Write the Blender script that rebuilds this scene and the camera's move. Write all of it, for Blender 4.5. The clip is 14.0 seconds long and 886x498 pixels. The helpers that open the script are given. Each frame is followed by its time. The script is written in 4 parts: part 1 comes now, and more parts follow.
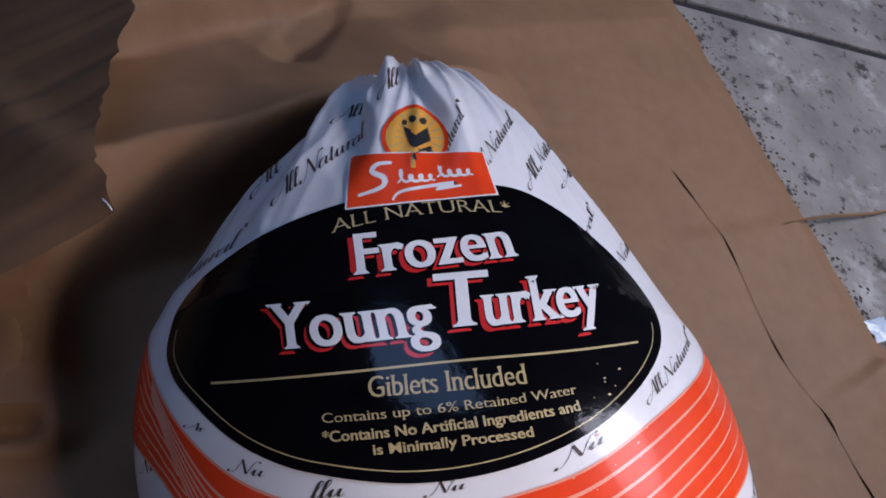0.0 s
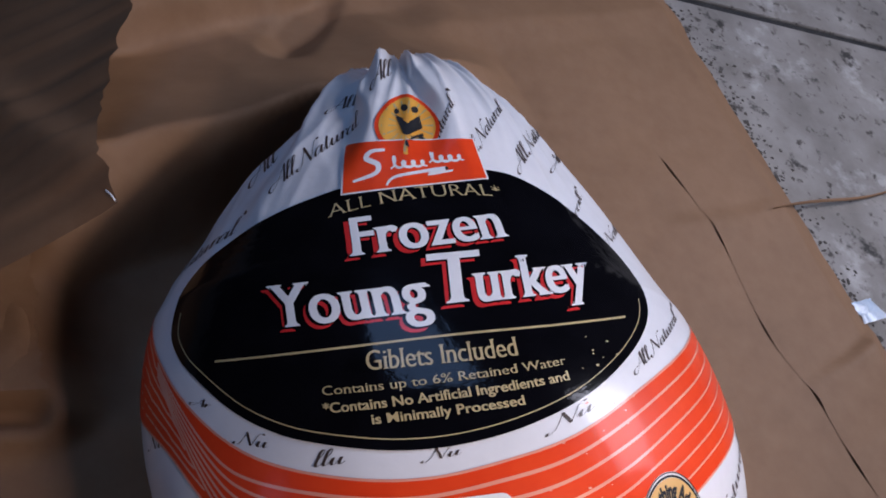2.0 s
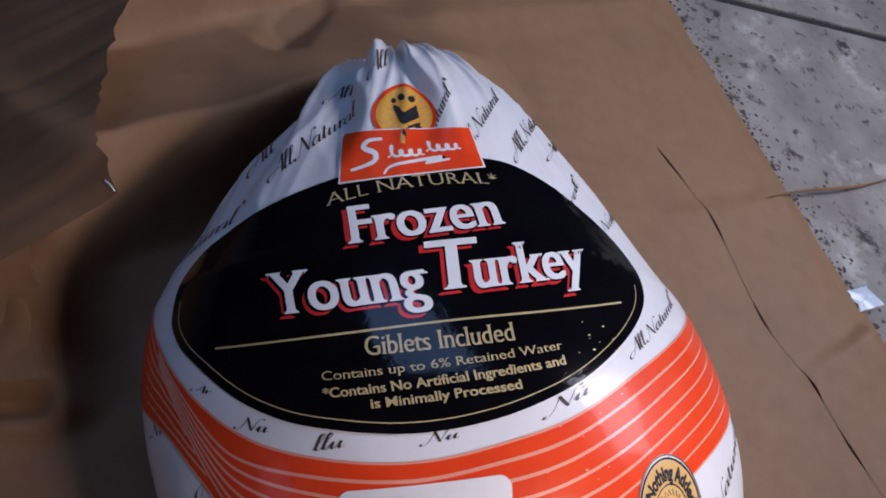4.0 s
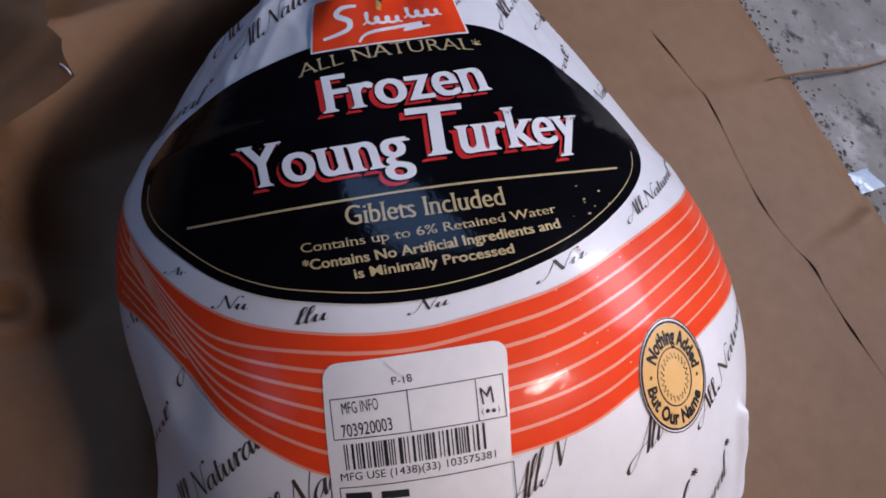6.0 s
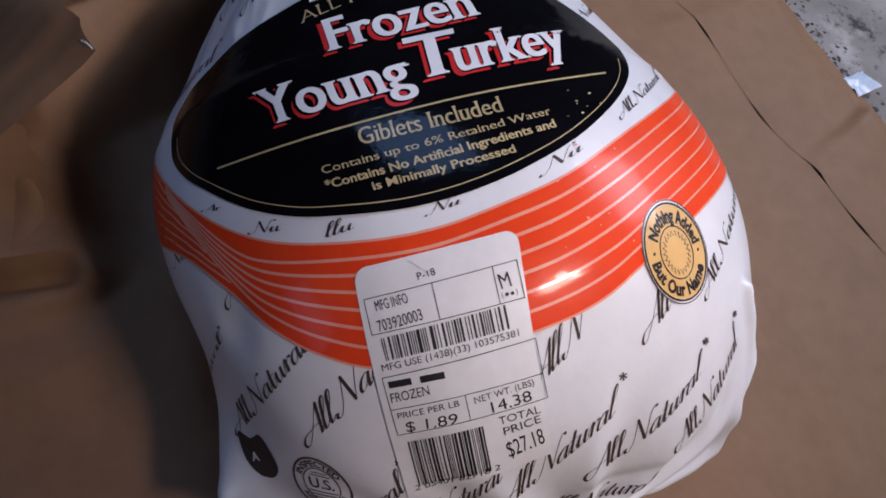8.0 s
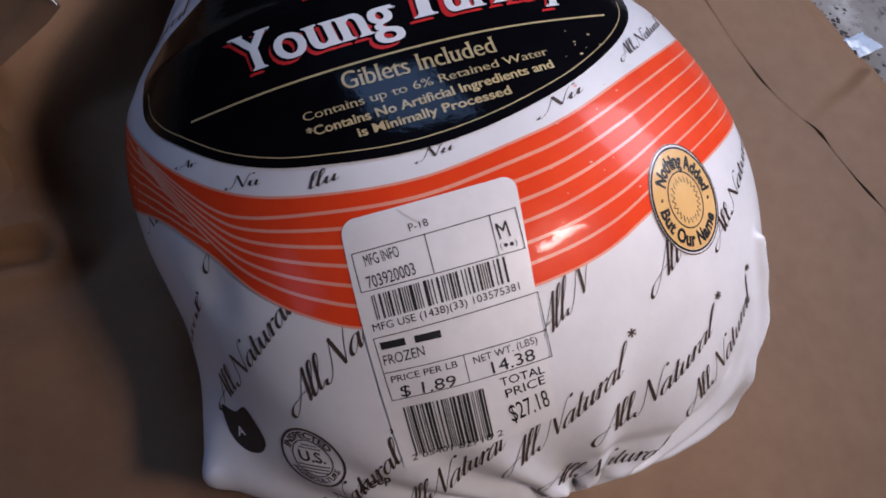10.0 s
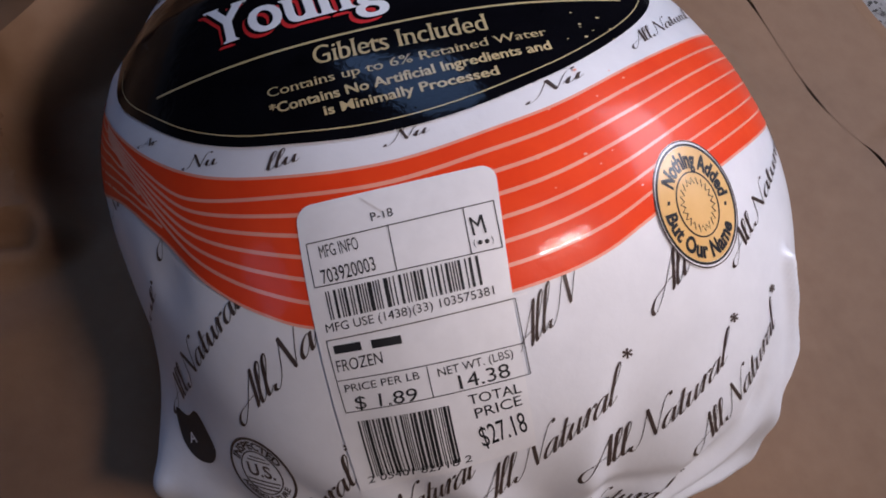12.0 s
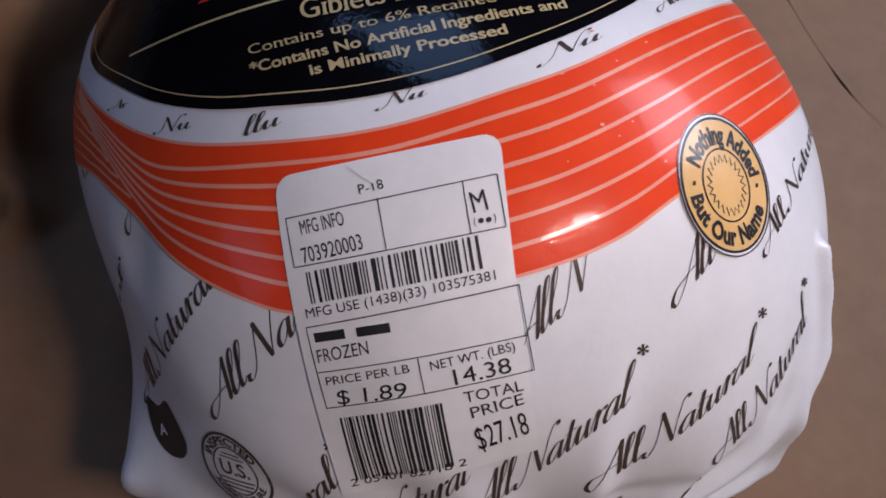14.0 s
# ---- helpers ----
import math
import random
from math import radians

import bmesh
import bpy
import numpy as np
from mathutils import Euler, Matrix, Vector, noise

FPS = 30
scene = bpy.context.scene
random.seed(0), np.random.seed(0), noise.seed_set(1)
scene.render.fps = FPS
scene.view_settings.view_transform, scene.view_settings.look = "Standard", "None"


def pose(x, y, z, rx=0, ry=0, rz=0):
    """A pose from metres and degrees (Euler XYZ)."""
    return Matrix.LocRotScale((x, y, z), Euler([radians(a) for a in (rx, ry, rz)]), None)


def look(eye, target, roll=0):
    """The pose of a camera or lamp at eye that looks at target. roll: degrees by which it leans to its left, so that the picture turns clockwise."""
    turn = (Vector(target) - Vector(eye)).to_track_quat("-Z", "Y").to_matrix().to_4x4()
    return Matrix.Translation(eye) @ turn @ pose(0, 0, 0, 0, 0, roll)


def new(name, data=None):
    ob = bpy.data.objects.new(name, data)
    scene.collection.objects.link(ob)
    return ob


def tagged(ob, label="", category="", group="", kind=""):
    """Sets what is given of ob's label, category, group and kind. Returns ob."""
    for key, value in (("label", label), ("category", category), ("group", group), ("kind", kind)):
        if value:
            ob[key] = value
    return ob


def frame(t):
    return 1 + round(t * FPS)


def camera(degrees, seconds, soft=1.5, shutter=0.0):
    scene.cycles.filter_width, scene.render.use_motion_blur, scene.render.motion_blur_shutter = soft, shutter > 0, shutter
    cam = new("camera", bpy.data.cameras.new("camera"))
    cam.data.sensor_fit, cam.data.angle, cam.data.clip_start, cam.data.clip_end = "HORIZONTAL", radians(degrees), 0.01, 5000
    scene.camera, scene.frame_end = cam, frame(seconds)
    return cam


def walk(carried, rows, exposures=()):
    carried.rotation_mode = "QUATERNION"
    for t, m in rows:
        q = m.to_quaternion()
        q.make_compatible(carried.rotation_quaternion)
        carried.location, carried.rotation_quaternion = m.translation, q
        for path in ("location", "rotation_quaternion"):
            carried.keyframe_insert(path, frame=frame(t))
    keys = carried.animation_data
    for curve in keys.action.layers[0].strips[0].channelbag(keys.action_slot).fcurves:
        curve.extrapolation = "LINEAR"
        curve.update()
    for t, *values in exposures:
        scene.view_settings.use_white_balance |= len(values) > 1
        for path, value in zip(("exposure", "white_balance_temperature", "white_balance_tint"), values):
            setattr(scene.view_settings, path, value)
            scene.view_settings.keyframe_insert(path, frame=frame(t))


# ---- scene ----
from mathutils.bvhtree import BVHTree

# ---- camera ----
cam = camera(61.52, 14.0, soft=1.8)
PATH = [
    (0, -0.0718, -0.0904, 0.4264, 30.28, -20.36, -4.44),
    (0.5, -0.0727, -0.0934, 0.4291, 30.55, -20.12, -4.61),
    (1, -0.0723, -0.0956, 0.4294, 30.41, -20.19, -4.78),
    (1.5, -0.0733, -0.0987, 0.4320, 30.39, -20.27, -5.01),
    (2, -0.0734, -0.1032, 0.4328, 30.67, -20.01, -5.57),
    (2.5, -0.0739, -0.1053, 0.4355, 30.72, -20.02, -5.78),
    (5, -0.0728, -0.1110, 0.4279, 28.94, -19.59, -6.50),
    (5.5, -0.0689, -0.1149, 0.4176, 27.37, -19.16, -7.82),
    (6, -0.0629, -0.1198, 0.4100, 25.50, -19.14, -8.44),
    (6.5, -0.0593, -0.1289, 0.4070, 24.00, -18.37, -9.38),
    (7, -0.0597, -0.1369, 0.4079, 23.94, -17.49, -10.53),
    (7.5, -0.0641, -0.1489, 0.4156, 24.58, -16.13, -11.79),
    (8, -0.0704, -0.1543, 0.4203, 25.53, -14.96, -13.88),
    (8.5, -0.0724, -0.1573, 0.4168, 25.86, -15.00, -16.14),
    (11, -0.0497, -0.1617, 0.3856, 25.05, -13.85, -13.93),
    (11.5, -0.0381, -0.1630, 0.3812, 26.34, -12.72, -12.75),
    (12, -0.0316, -0.1648, 0.3733, 26.50, -12.21, -10.83),
    (12.5, -0.0316, -0.1618, 0.3648, 25.99, -12.31, -9.65),
    (13, -0.0267, -0.1599, 0.3593, 25.66, -12.15, -9.38),
    (13.5, -0.0218, -0.1582, 0.3533, 25.32, -12.49, -9.61),
    (14, -0.0221, -0.1587, 0.3510, 25.56, -12.24, -9.31),
]
walk(cam, [(t, pose(*p)) for t, *p in PATH], [(0, -0.12, 5950, 20), (5, -0.10, 5950, 20), (8.5, -0.10, 5950, 20), (14, -0.22, 5950, 20)])

# ---- world, window light, lamp, exposure ----
world = bpy.data.worlds.new("sky")
scene.world = world
world.use_nodes = True
sky = world.node_tree.nodes.new("ShaderNodeTexSky")
sky.sky_type = "NISHITA"
sky.sun_disc = False
sky.sun_elevation = radians(35)
sky.sun_rotation = radians(200)
world.node_tree.links.new(sky.outputs[0], world.node_tree.nodes["Background"].inputs[0])
world.node_tree.nodes["Background"].inputs[1].default_value = 0.05

ROOM = (-1.7, 1.0, -2.0, 1.7, 2.9)    # x0, x1, y0, y1, height


def area(name, m, sx, sy, watts, colour):
    data = bpy.data.lights.new(name, "AREA")
    data.shape, data.size, data.size_y, data.energy, data.color = "RECTANGLE", sx, sy, watts, colour
    ob = new(name, data)
    ob.matrix_world = m
    return ob


area("side_window_daylight", look((0.98, 0.25, 0.92), (0.1, 0.0, 0.1)), 0.6, 0.45, 13.0, (0.94, 0.95, 0.99))
area("window_daylight", look((-0.29, 1.66, 2.12), (0.02, 0.0, 0.2)), 0.75, 1.25, 11, (0.34, 0.58, 1.0))
# Blue fill added from the west to lift the bag's left flank.
area("west_fill_light", look((-1.68, -0.5, 0.75), (0.0, -0.05, 0.1)), 0.7, 0.4, 1.9, (0.55, 0.7, 1.0))
BULB = (0.20, -0.29, 0.56)
area("lamp_glow", look(BULB, (0.06, -0.075, 0.19)), 0.11, 0.014, 0.28, (1.0, 0.82, 0.67)).data.spread = radians(80)

# ---- materials ----


def nodes_of(name):
    m = bpy.data.materials.new(name)
    m.use_nodes = True
    t = m.node_tree
    return m, t, t.nodes["Principled BSDF"]


def add(t, kind, **inputs):
    n = t.nodes.new(kind)
    for k, v in inputs.items():
        n.inputs[k.replace("_", " ")].default_value = v
    return n


def surface(name, dark, light, rough=0.5, scale=40.0, detail=6.0, bump=0.1, bump_scale=None, coat=0.0, metal=0.0, spread=(0.35, 0.65), stain=0.0, stain_scale=5.0, distance=0.001, gloss=0.5):
    """Colour varies between dark and light at a fine scale, with broader stains; a fine relief on top."""
    m, t, b = nodes_of(name)
    co = t.nodes.new("ShaderNodeTexCoord")
    fine = add(t, "ShaderNodeTexNoise", Scale=scale, Detail=detail, Roughness=0.6)
    t.links.new(co.outputs["Object"], fine.inputs["Vector"])
    ramp = t.nodes.new("ShaderNodeValToRGB")
    ramp.color_ramp.elements[0].position, ramp.color_ramp.elements[1].position = spread
    ramp.color_ramp.elements[0].color, ramp.color_ramp.elements[1].color = (*dark, 1), (*light, 1)
    t.links.new(fine.outputs["Fac"], ramp.inputs["Fac"])
    out = ramp.outputs["Color"]
    if stain:
        big = add(t, "ShaderNodeTexNoise", Scale=stain_scale, Detail=5.0, Roughness=0.55)
        t.links.new(co.outputs["Object"], big.inputs["Vector"])
        rng = add(t, "ShaderNodeMapRange", From_Min=0.3, From_Max=0.7, To_Min=1.0 - stain, To_Max=1.0 + stain * 0.4)
        t.links.new(big.outputs["Fac"], rng.inputs["Value"])
        mul = t.nodes.new("ShaderNodeVectorMath")
        mul.operation = "SCALE"
        t.links.new(out, mul.inputs[0])
        t.links.new(rng.outputs[0], mul.inputs["Scale"])
        out = mul.outputs[0]
    t.links.new(out, b.inputs["Base Color"])
    b.inputs["Roughness"].default_value = rough
    b.inputs["Metallic"].default_value = metal
    b.inputs["Specular IOR Level"].default_value = gloss
    b.inputs["Coat Weight"].default_value = coat
    b.inputs["Coat Roughness"].default_value = 0.08
    if bump:
        rel = add(t, "ShaderNodeTexNoise", Scale=bump_scale or scale * 2, Detail=5.0, Roughness=0.6)
        t.links.new(co.outputs["Object"], rel.inputs["Vector"])
        bn = add(t, "ShaderNodeBump", Strength=bump, Distance=distance)
        t.links.new(rel.outputs["Fac"], bn.inputs["Height"])
        t.links.new(bn.outputs[0], b.inputs["Normal"])
        t.links.new(bn.outputs[0], b.inputs["Coat Normal"])
    return m


def film(name, dark, light, rough=0.34, gloss=0.3, coat=0.3):
    """Printed plastic film: glossy, softly uneven."""
    return surface(name, dark, light, rough=rough, scale=60, bump=0.32, bump_scale=48, distance=0.0012, spread=(0.3, 0.7), gloss=gloss, coat=coat)


M_BAG = film("white_film", (0.76, 0.77, 0.80), (0.82, 0.83, 0.86))
M_BLACK = film("black_print", (0.002, 0.002, 0.003), (0.004, 0.004, 0.006), 0.16, 0.05)
M_RED = film("red_print", (0.79, 0.053, 0.010), (0.86, 0.073, 0.014), 0.36, 0.12, 0.14)
M_PINK = film("pink_print", (0.82, 0.30, 0.21), (0.87, 0.38, 0.27))
M_WHITE = film("white_print", (0.80, 0.81, 0.84), (0.85, 0.86, 0.88))
M_GOLD = film("gold_print", (0.45, 0.35, 0.17), (0.57, 0.46, 0.25))
M_SHADE = film("red_edge_print", (0.55, 0.02, 0.02), (0.65, 0.03, 0.03))
M_BROWN = film("brown_ink", (0.045, 0.030, 0.026), (0.085, 0.06, 0.05))
M_INK = film("black_ink", (0.012, 0.012, 0.014), (0.03, 0.03, 0.032), 0.5)
M_ORANGE = film("orange_print", (0.74, 0.45, 0.16), (0.82, 0.53, 0.22))
M_BADGE = film("amber_print", (0.80, 0.34, 0.035), (0.86, 0.46, 0.075))
M_LABEL = surface("label_paper", (0.78, 0.78, 0.79), (0.83, 0.83, 0.84), rough=0.38, scale=120, bump=0.15, bump_scale=30)
M_KRAFT = surface("kraft_paper", (0.240, 0.127, 0.060), (0.285, 0.158, 0.080), rough=0.7, scale=60, bump=0.15, bump_scale=16, stain=0.15, stain_scale=6, distance=0.003, spread=(0.25, 0.75))
M_SCRAP = surface("pale_plastic", (0.45, 0.58, 0.75), (0.75, 0.80, 0.86), rough=0.25, scale=40)
M_STONE = surface("mottled_stone", (0.20, 0.18, 0.158), (0.36, 0.335, 0.31), rough=0.7, scale=14, detail=10, bump=0.4, bump_scale=60, stain=0.25, stain_scale=5, spread=(0.3, 0.7), distance=0.003)


def speckled(m):
    """Dark pits and pale scuffs with edges of their own over the stone's colour."""
    t = m.node_tree
    b = t.nodes["Principled BSDF"]
    base = b.inputs["Base Color"].links[0].from_socket
    co = t.nodes.new("ShaderNodeTexCoord")
    for scale, lo, hi, colour in ((13.0, 0.55, 0.75, (0.60, 0.58, 0.56)), (19.0, 0.60, 0.66, (0.030, 0.027, 0.024)), (62.0, 0.57, 0.66, (0.060, 0.050, 0.042))):
        n = add(t, "ShaderNodeTexNoise", Scale=scale, Detail=7.0, Roughness=0.65)
        shift = add(t, "ShaderNodeVectorMath")
        shift.inputs[1].default_value = (scale, 0.3, 0)
        t.links.new(co.outputs["Object"], shift.inputs[0])
        t.links.new(shift.outputs[0], n.inputs["Vector"])
        r = add(t, "ShaderNodeMapRange", From_Min=lo, From_Max=hi)
        t.links.new(n.outputs["Fac"], r.inputs["Value"])
        mix = t.nodes.new("ShaderNodeMix")
        mix.data_type = "RGBA"
        t.links.new(r.outputs[0], mix.inputs[0])
        t.links.new(base, mix.inputs[6])
        mix.inputs[7].default_value = (*colour, 1)
        base = mix.outputs[2]
    t.links.new(base, b.inputs["Base Color"])
    return m


speckled(M_STONE)
M_JOINT = surface("dark_joint", (0.012, 0.012, 0.013), (0.03, 0.03, 0.03), rough=0.9)
M_DIRT = surface("dark_dirt", (0.035, 0.030, 0.025), (0.11, 0.095, 0.08), rough=0.95, scale=300)
M_WALL = surface("wall_paint", (0.05, 0.042, 0.036), (0.07, 0.06, 0.05), rough=0.8, scale=8, bump=0.1)
M_CEIL = surface("ceiling_paint", (0.06, 0.055, 0.05), (0.08, 0.075, 0.07), rough=0.9, scale=8, bump=0.1)

# ---- building helpers ----


def mesh_ob(name, verts, faces, material, parent=None, label="", smooth=True, normals=None):
    me = bpy.data.meshes.new(name)
    me.from_pydata([tuple(v) for v in verts], [], [tuple(f) for f in faces])
    me.materials.append(material)
    me.polygons.foreach_set("use_smooth", [smooth] * len(me.polygons))
    if normals is not None:
        me.normals_split_custom_set_from_vertices([tuple(n) for n in normals])
    me.update()
    ob = new(name, me)
    if parent is not None:
        ob.parent = parent
    return tagged(ob, label) if label else ob


def part(name, bm, material, parent=None, label="", smooth=False):
    me = bpy.data.meshes.new(name)
    bm.to_mesh(me)
    bm.free()
    me.materials.append(material)
    me.polygons.foreach_set("use_smooth", [smooth] * len(me.polygons))
    ob = new(name, me)
    if parent is not None:
        ob.parent = parent
    return tagged(ob, label) if label else ob


def box(x0, x1, y0, y1, z0, z1, bevel=0.0):
    bm = bmesh.new()
    bmesh.ops.create_cube(bm, size=1, matrix=Matrix.Translation(((x0 + x1) / 2, (y0 + y1) / 2, (z0 + z1) / 2)) @ Matrix.Diagonal((x1 - x0, y1 - y0, z1 - z0, 1)))
    if bevel:
        bmesh.ops.bevel(bm, geom=bm.edges[:], offset=bevel, segments=2, affect="EDGES")
    return bm


def grid_faces(n, m, wrap=False):
    k = m if wrap else m - 1
    return [(i * m + j, i * m + (j + 1) % m, (i + 1) * m + (j + 1) % m, (i + 1) * m + j) for i in range(n - 1) for j in range(k)]


def spline(points, n, closed=False):
    """Catmull-Rom through the points, n samples a span."""
    p = [np.array(q, float) for q in points]
    out = []
    spans = len(p) if closed else len(p) - 1
    for i in range(spans):
        if closed:
            a, b, c, d = p[i - 1], p[i], p[(i + 1) % len(p)], p[(i + 2) % len(p)]
        else:
            a, b, c, d = p[max(i - 1, 0)], p[i], p[i + 1], p[min(i + 2, len(p) - 1)]
        for k in range(n):
            s = k / n
            out.append(0.5 * (2 * b + (c - a) * s + (2 * a - 5 * b + 4 * c - d) * s * s + (3 * b - a - 3 * c + d) * s ** 3))
    if not closed:
        out.append(p[-1])
    return np.array(out)


# ---- the room ----
x0, x1, y0, y1, top = ROOM
floor = tagged(part("floor", box(x0, x1, y0, y1, -0.10, -0.003), M_JOINT), "dark joints under grey mottled stone floor slabs", "floor", kind="structure")
tagged(part("ceiling", box(x0, x1, y0, y1, top, top + 0.1), M_CEIL), "plain dark painted ceiling", "ceiling", kind="structure")


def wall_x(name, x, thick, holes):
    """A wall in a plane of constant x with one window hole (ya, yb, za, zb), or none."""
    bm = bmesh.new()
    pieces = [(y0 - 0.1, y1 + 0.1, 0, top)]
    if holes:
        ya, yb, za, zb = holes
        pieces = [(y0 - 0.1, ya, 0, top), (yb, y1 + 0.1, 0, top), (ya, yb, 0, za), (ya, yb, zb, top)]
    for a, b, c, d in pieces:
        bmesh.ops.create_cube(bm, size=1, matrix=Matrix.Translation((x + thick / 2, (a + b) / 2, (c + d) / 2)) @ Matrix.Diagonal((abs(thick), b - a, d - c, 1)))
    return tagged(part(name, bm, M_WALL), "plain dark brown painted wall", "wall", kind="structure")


def wall_y(name, y, thick, holes):
    bm = bmesh.new()
    pieces = [(x0, x1, 0, top)]
    if holes:
        xa, xb, za, zb = holes
        pieces = [(x0, xa, 0, top), (xb, x1, 0, top), (xa, xb, 0, za), (xa, xb, zb, top)]
    for a, b, c, d in pieces:
        bmesh.ops.create_cube(bm, size=1, matrix=Matrix.Translation(((a + b) / 2, y + thick / 2, (c + d) / 2)) @ Matrix.Diagonal((b - a, abs(thick), d - c, 1)))
    return tagged(part(name, bm, M_WALL), "plain dark brown painted wall", "wall", kind="structure")


wall_x("wall_east", x1, 0.1, (-0.05, 0.55, 0.69, 1.15))
# The west opening is added only for the fill light.
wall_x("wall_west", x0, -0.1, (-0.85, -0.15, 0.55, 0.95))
wall_y("wall_north", y1, 0.1, (-0.665, 0.085, 1.5, 2.75))
wall_y("wall_south", y0, -0.1, None)

# floor slabs with dark joints between
JOINT = 0.010
for i, (xa, xb) in enumerate(((-1.7, -0.66), (-0.66, 0.02), (0.02, 1.0))):
    for j, (ya, yb) in enumerate(((-2.0, -0.95), (-0.95, -0.2), (-0.2, 0.497), (0.497, 1.2), (1.2, 1.7))):
        part("stone_slab", box(xa + JOINT / 2, xb - JOINT / 2, ya + JOINT / 2, yb - JOINT / 2, -0.03, 0.0, 0.001), M_STONE, floor)

# ---- the brown paper bag spread on the floor ----
SLIT = spline([(0.69, -0.70), (0.56, -0.32), (0.425, -0.011), (0.403, 0.047), (0.376, 0.098), (0.354, 0.193), (0.321, 0.261), (0.29, 0.33), (0.26, 0.45), (0.24, 0.60)], 8)


def slit_x(y):
    return float(np.interp(y, SLIT[:, 1], SLIT[:, 0]))


def gap(y):
    """Width of the open slit between the two panels."""
    if y > 0.262:
        return -0.0006
    g = 0.0005
    for c, s, a in ((0.245, 0.014, 0.0026), (0.185, 0.012, 0.0024), (0.100, 0.010, 0.0022), (0.044, 0.008, 0.0028), (-0.005, 0.012, 0.0026), (-0.10, 0.02, 0.003)):
        g += a * math.exp(-((y - c) / s) ** 2)
    return g


def ridged(x, y, s, seed):
    n = noise.noise((x * s + seed, y * s, seed * 0.7))
    return 1.0 - abs(n) * 2.0


def fold(x, y, ax, ay, bx, by, width):
    """A crease along the line from a to b: 1 on it, falling off to both sides and past the ends."""
    dx, dy = bx - ax, by - ay
    l2 = dx * dx + dy * dy
    s = max(0.0, min(1.0, ((x - ax) * dx + (y - ay) * dy) / l2))
    d = math.hypot(x - ax - s * dx, y - ay - s * dy)
    return max(0.0, 1.0 - d / width)


def ramp_fold(x, y, ax, ay, bx, by, near, far):
    """An uneven crease from a to b: a long slope on its right side, a short one on its left."""
    dx, dy = bx - ax, by - ay
    l = math.hypot(dx, dy)
    s = ((x - ax) * dx + (y - ay) * dy) / (l * l)
    side = (dx * (y - ay) - dy * (x - ax)) / l + 0.006 * noise.noise((x * 22, y * 22, ax * 9))
    k = max(0.0, 1.0 - (side / far if side > 0 else -side / near))
    return k * max(0.0, min(1.0, (s + 0.15) / 0.15)) * max(0.0, min(1.0, (1.15 - s) / 0.3))


def paper_z(x, y):
    """Height of the paper's upper layer."""
    left = min(1.0, max(0.0, (0.0 - x) / 0.15)) + min(1.0, max(0.0, (y - 0.22) / 0.2)) * min(1.0, max(0.0, (0.30 - x) / 0.2))
    z = 0.010 + 0.0016 * noise.noise((x * 9, y * 9, 1.3))
    z += min(left, 1.2) * (0.012 * ridged(x, y, 5.0, 3.1) - 0.006 + 0.005 * ridged(x, y, 11.0, 8.2))
    z += 0.054 * ramp_fold(x, y, -0.15, 0.143, 0.14, 0.298, 0.055, 0.095)
    z += 0.022 * ramp_fold(x, y, -0.125, 0.285, 0.03, 0.390, 0.016, 0.12)
    z -= 0.012 * fold(x, y, -0.008, 0.295, 0.020, 0.37, 0.022)
    z += 0.016 * ramp_fold(x, y, -0.118, 0.020, -0.150, 0.090, 0.020, 0.06)
    z += 0.014 * ramp_fold(x, y, -0.205, -0.32, -0.235, 0.02, 0.11, 0.05)
    z += 0.012 * ramp_fold(x, y, -0.150, 0.03, -0.110, 0.15, 0.05, 0.05)
    z += 0.004 * fold(x, y, 0.12, 0.36, 0.42, 0.47, 0.03)
    z += 0.009 * ramp_fold(x, y, 0.40, 0.048, 0.52, 0.118, 0.05, 0.007) * min(1.0, max(0.0, (x - 0.38) / 0.1))
    z += 0.0025 * ramp_fold(x, y, 0.33, 0.195, 0.56, 0.250, 0.06, 0.012)
    z += 0.0035 * ramp_fold(x, y, 0.10, 0.285, 0.36, 0.42, 0.09, 0.10)
    z -= 0.016 * fold(x, y, -0.55, 0.024, -0.128, 0.021, 0.010) * min(1.0, max(0.0, (-0.10 - x) / 0.02))
    z -= 0.0008 * fold(x, y, 0.323, 0.263, 0.372, 0.288, 0.005)
    inside = ((x - 0.065) / 0.135) ** 2 + ((y - 0.04) / 0.19) ** 2
    k = min(1.0, max(0.0, (1.2 - inside) / 0.3))
    return max(0.006, z * (1 - k) + 0.0095 * k)


paper_bag = tagged(new("paper_bag"), "creased brown kraft paper bag spread flat on stone floor", "paper bag")

# lower layer, seen through the slit and at the border
V, n, m = [], 60, 60
for i in range(n):
    y = -0.75 + 1.40 * i / (n - 1)
    xr = 0.404 + (0.443 - y) * 0.298 - 0.012
    for j in range(m):
        x = -0.62 + (xr + 0.62) * j / (m - 1)
        V.append((x, y, 0.0025 + 0.001 * noise.noise((x * 10, y * 10, 5))))
mesh_ob("lower_panel", V, grid_faces(n, m), M_KRAFT, paper_bag)

# large upper panel, up to the slit
V, n, m = [], 330, 260
for i in range(n):
    y = -0.75 + 1.40 * i / (n - 1)
    xr = slit_x(y) - max(0, gap(y)) / 2
    for j in range(m):
        s = j / (m - 1)
        x = -0.62 + (xr + 0.62) * (1 - (1 - s) ** 1.15)
        V.append((x, y, paper_z(x, y)))
big_panel = mesh_ob("upper_panel", V, grid_faces(n, m), M_KRAFT, paper_bag)
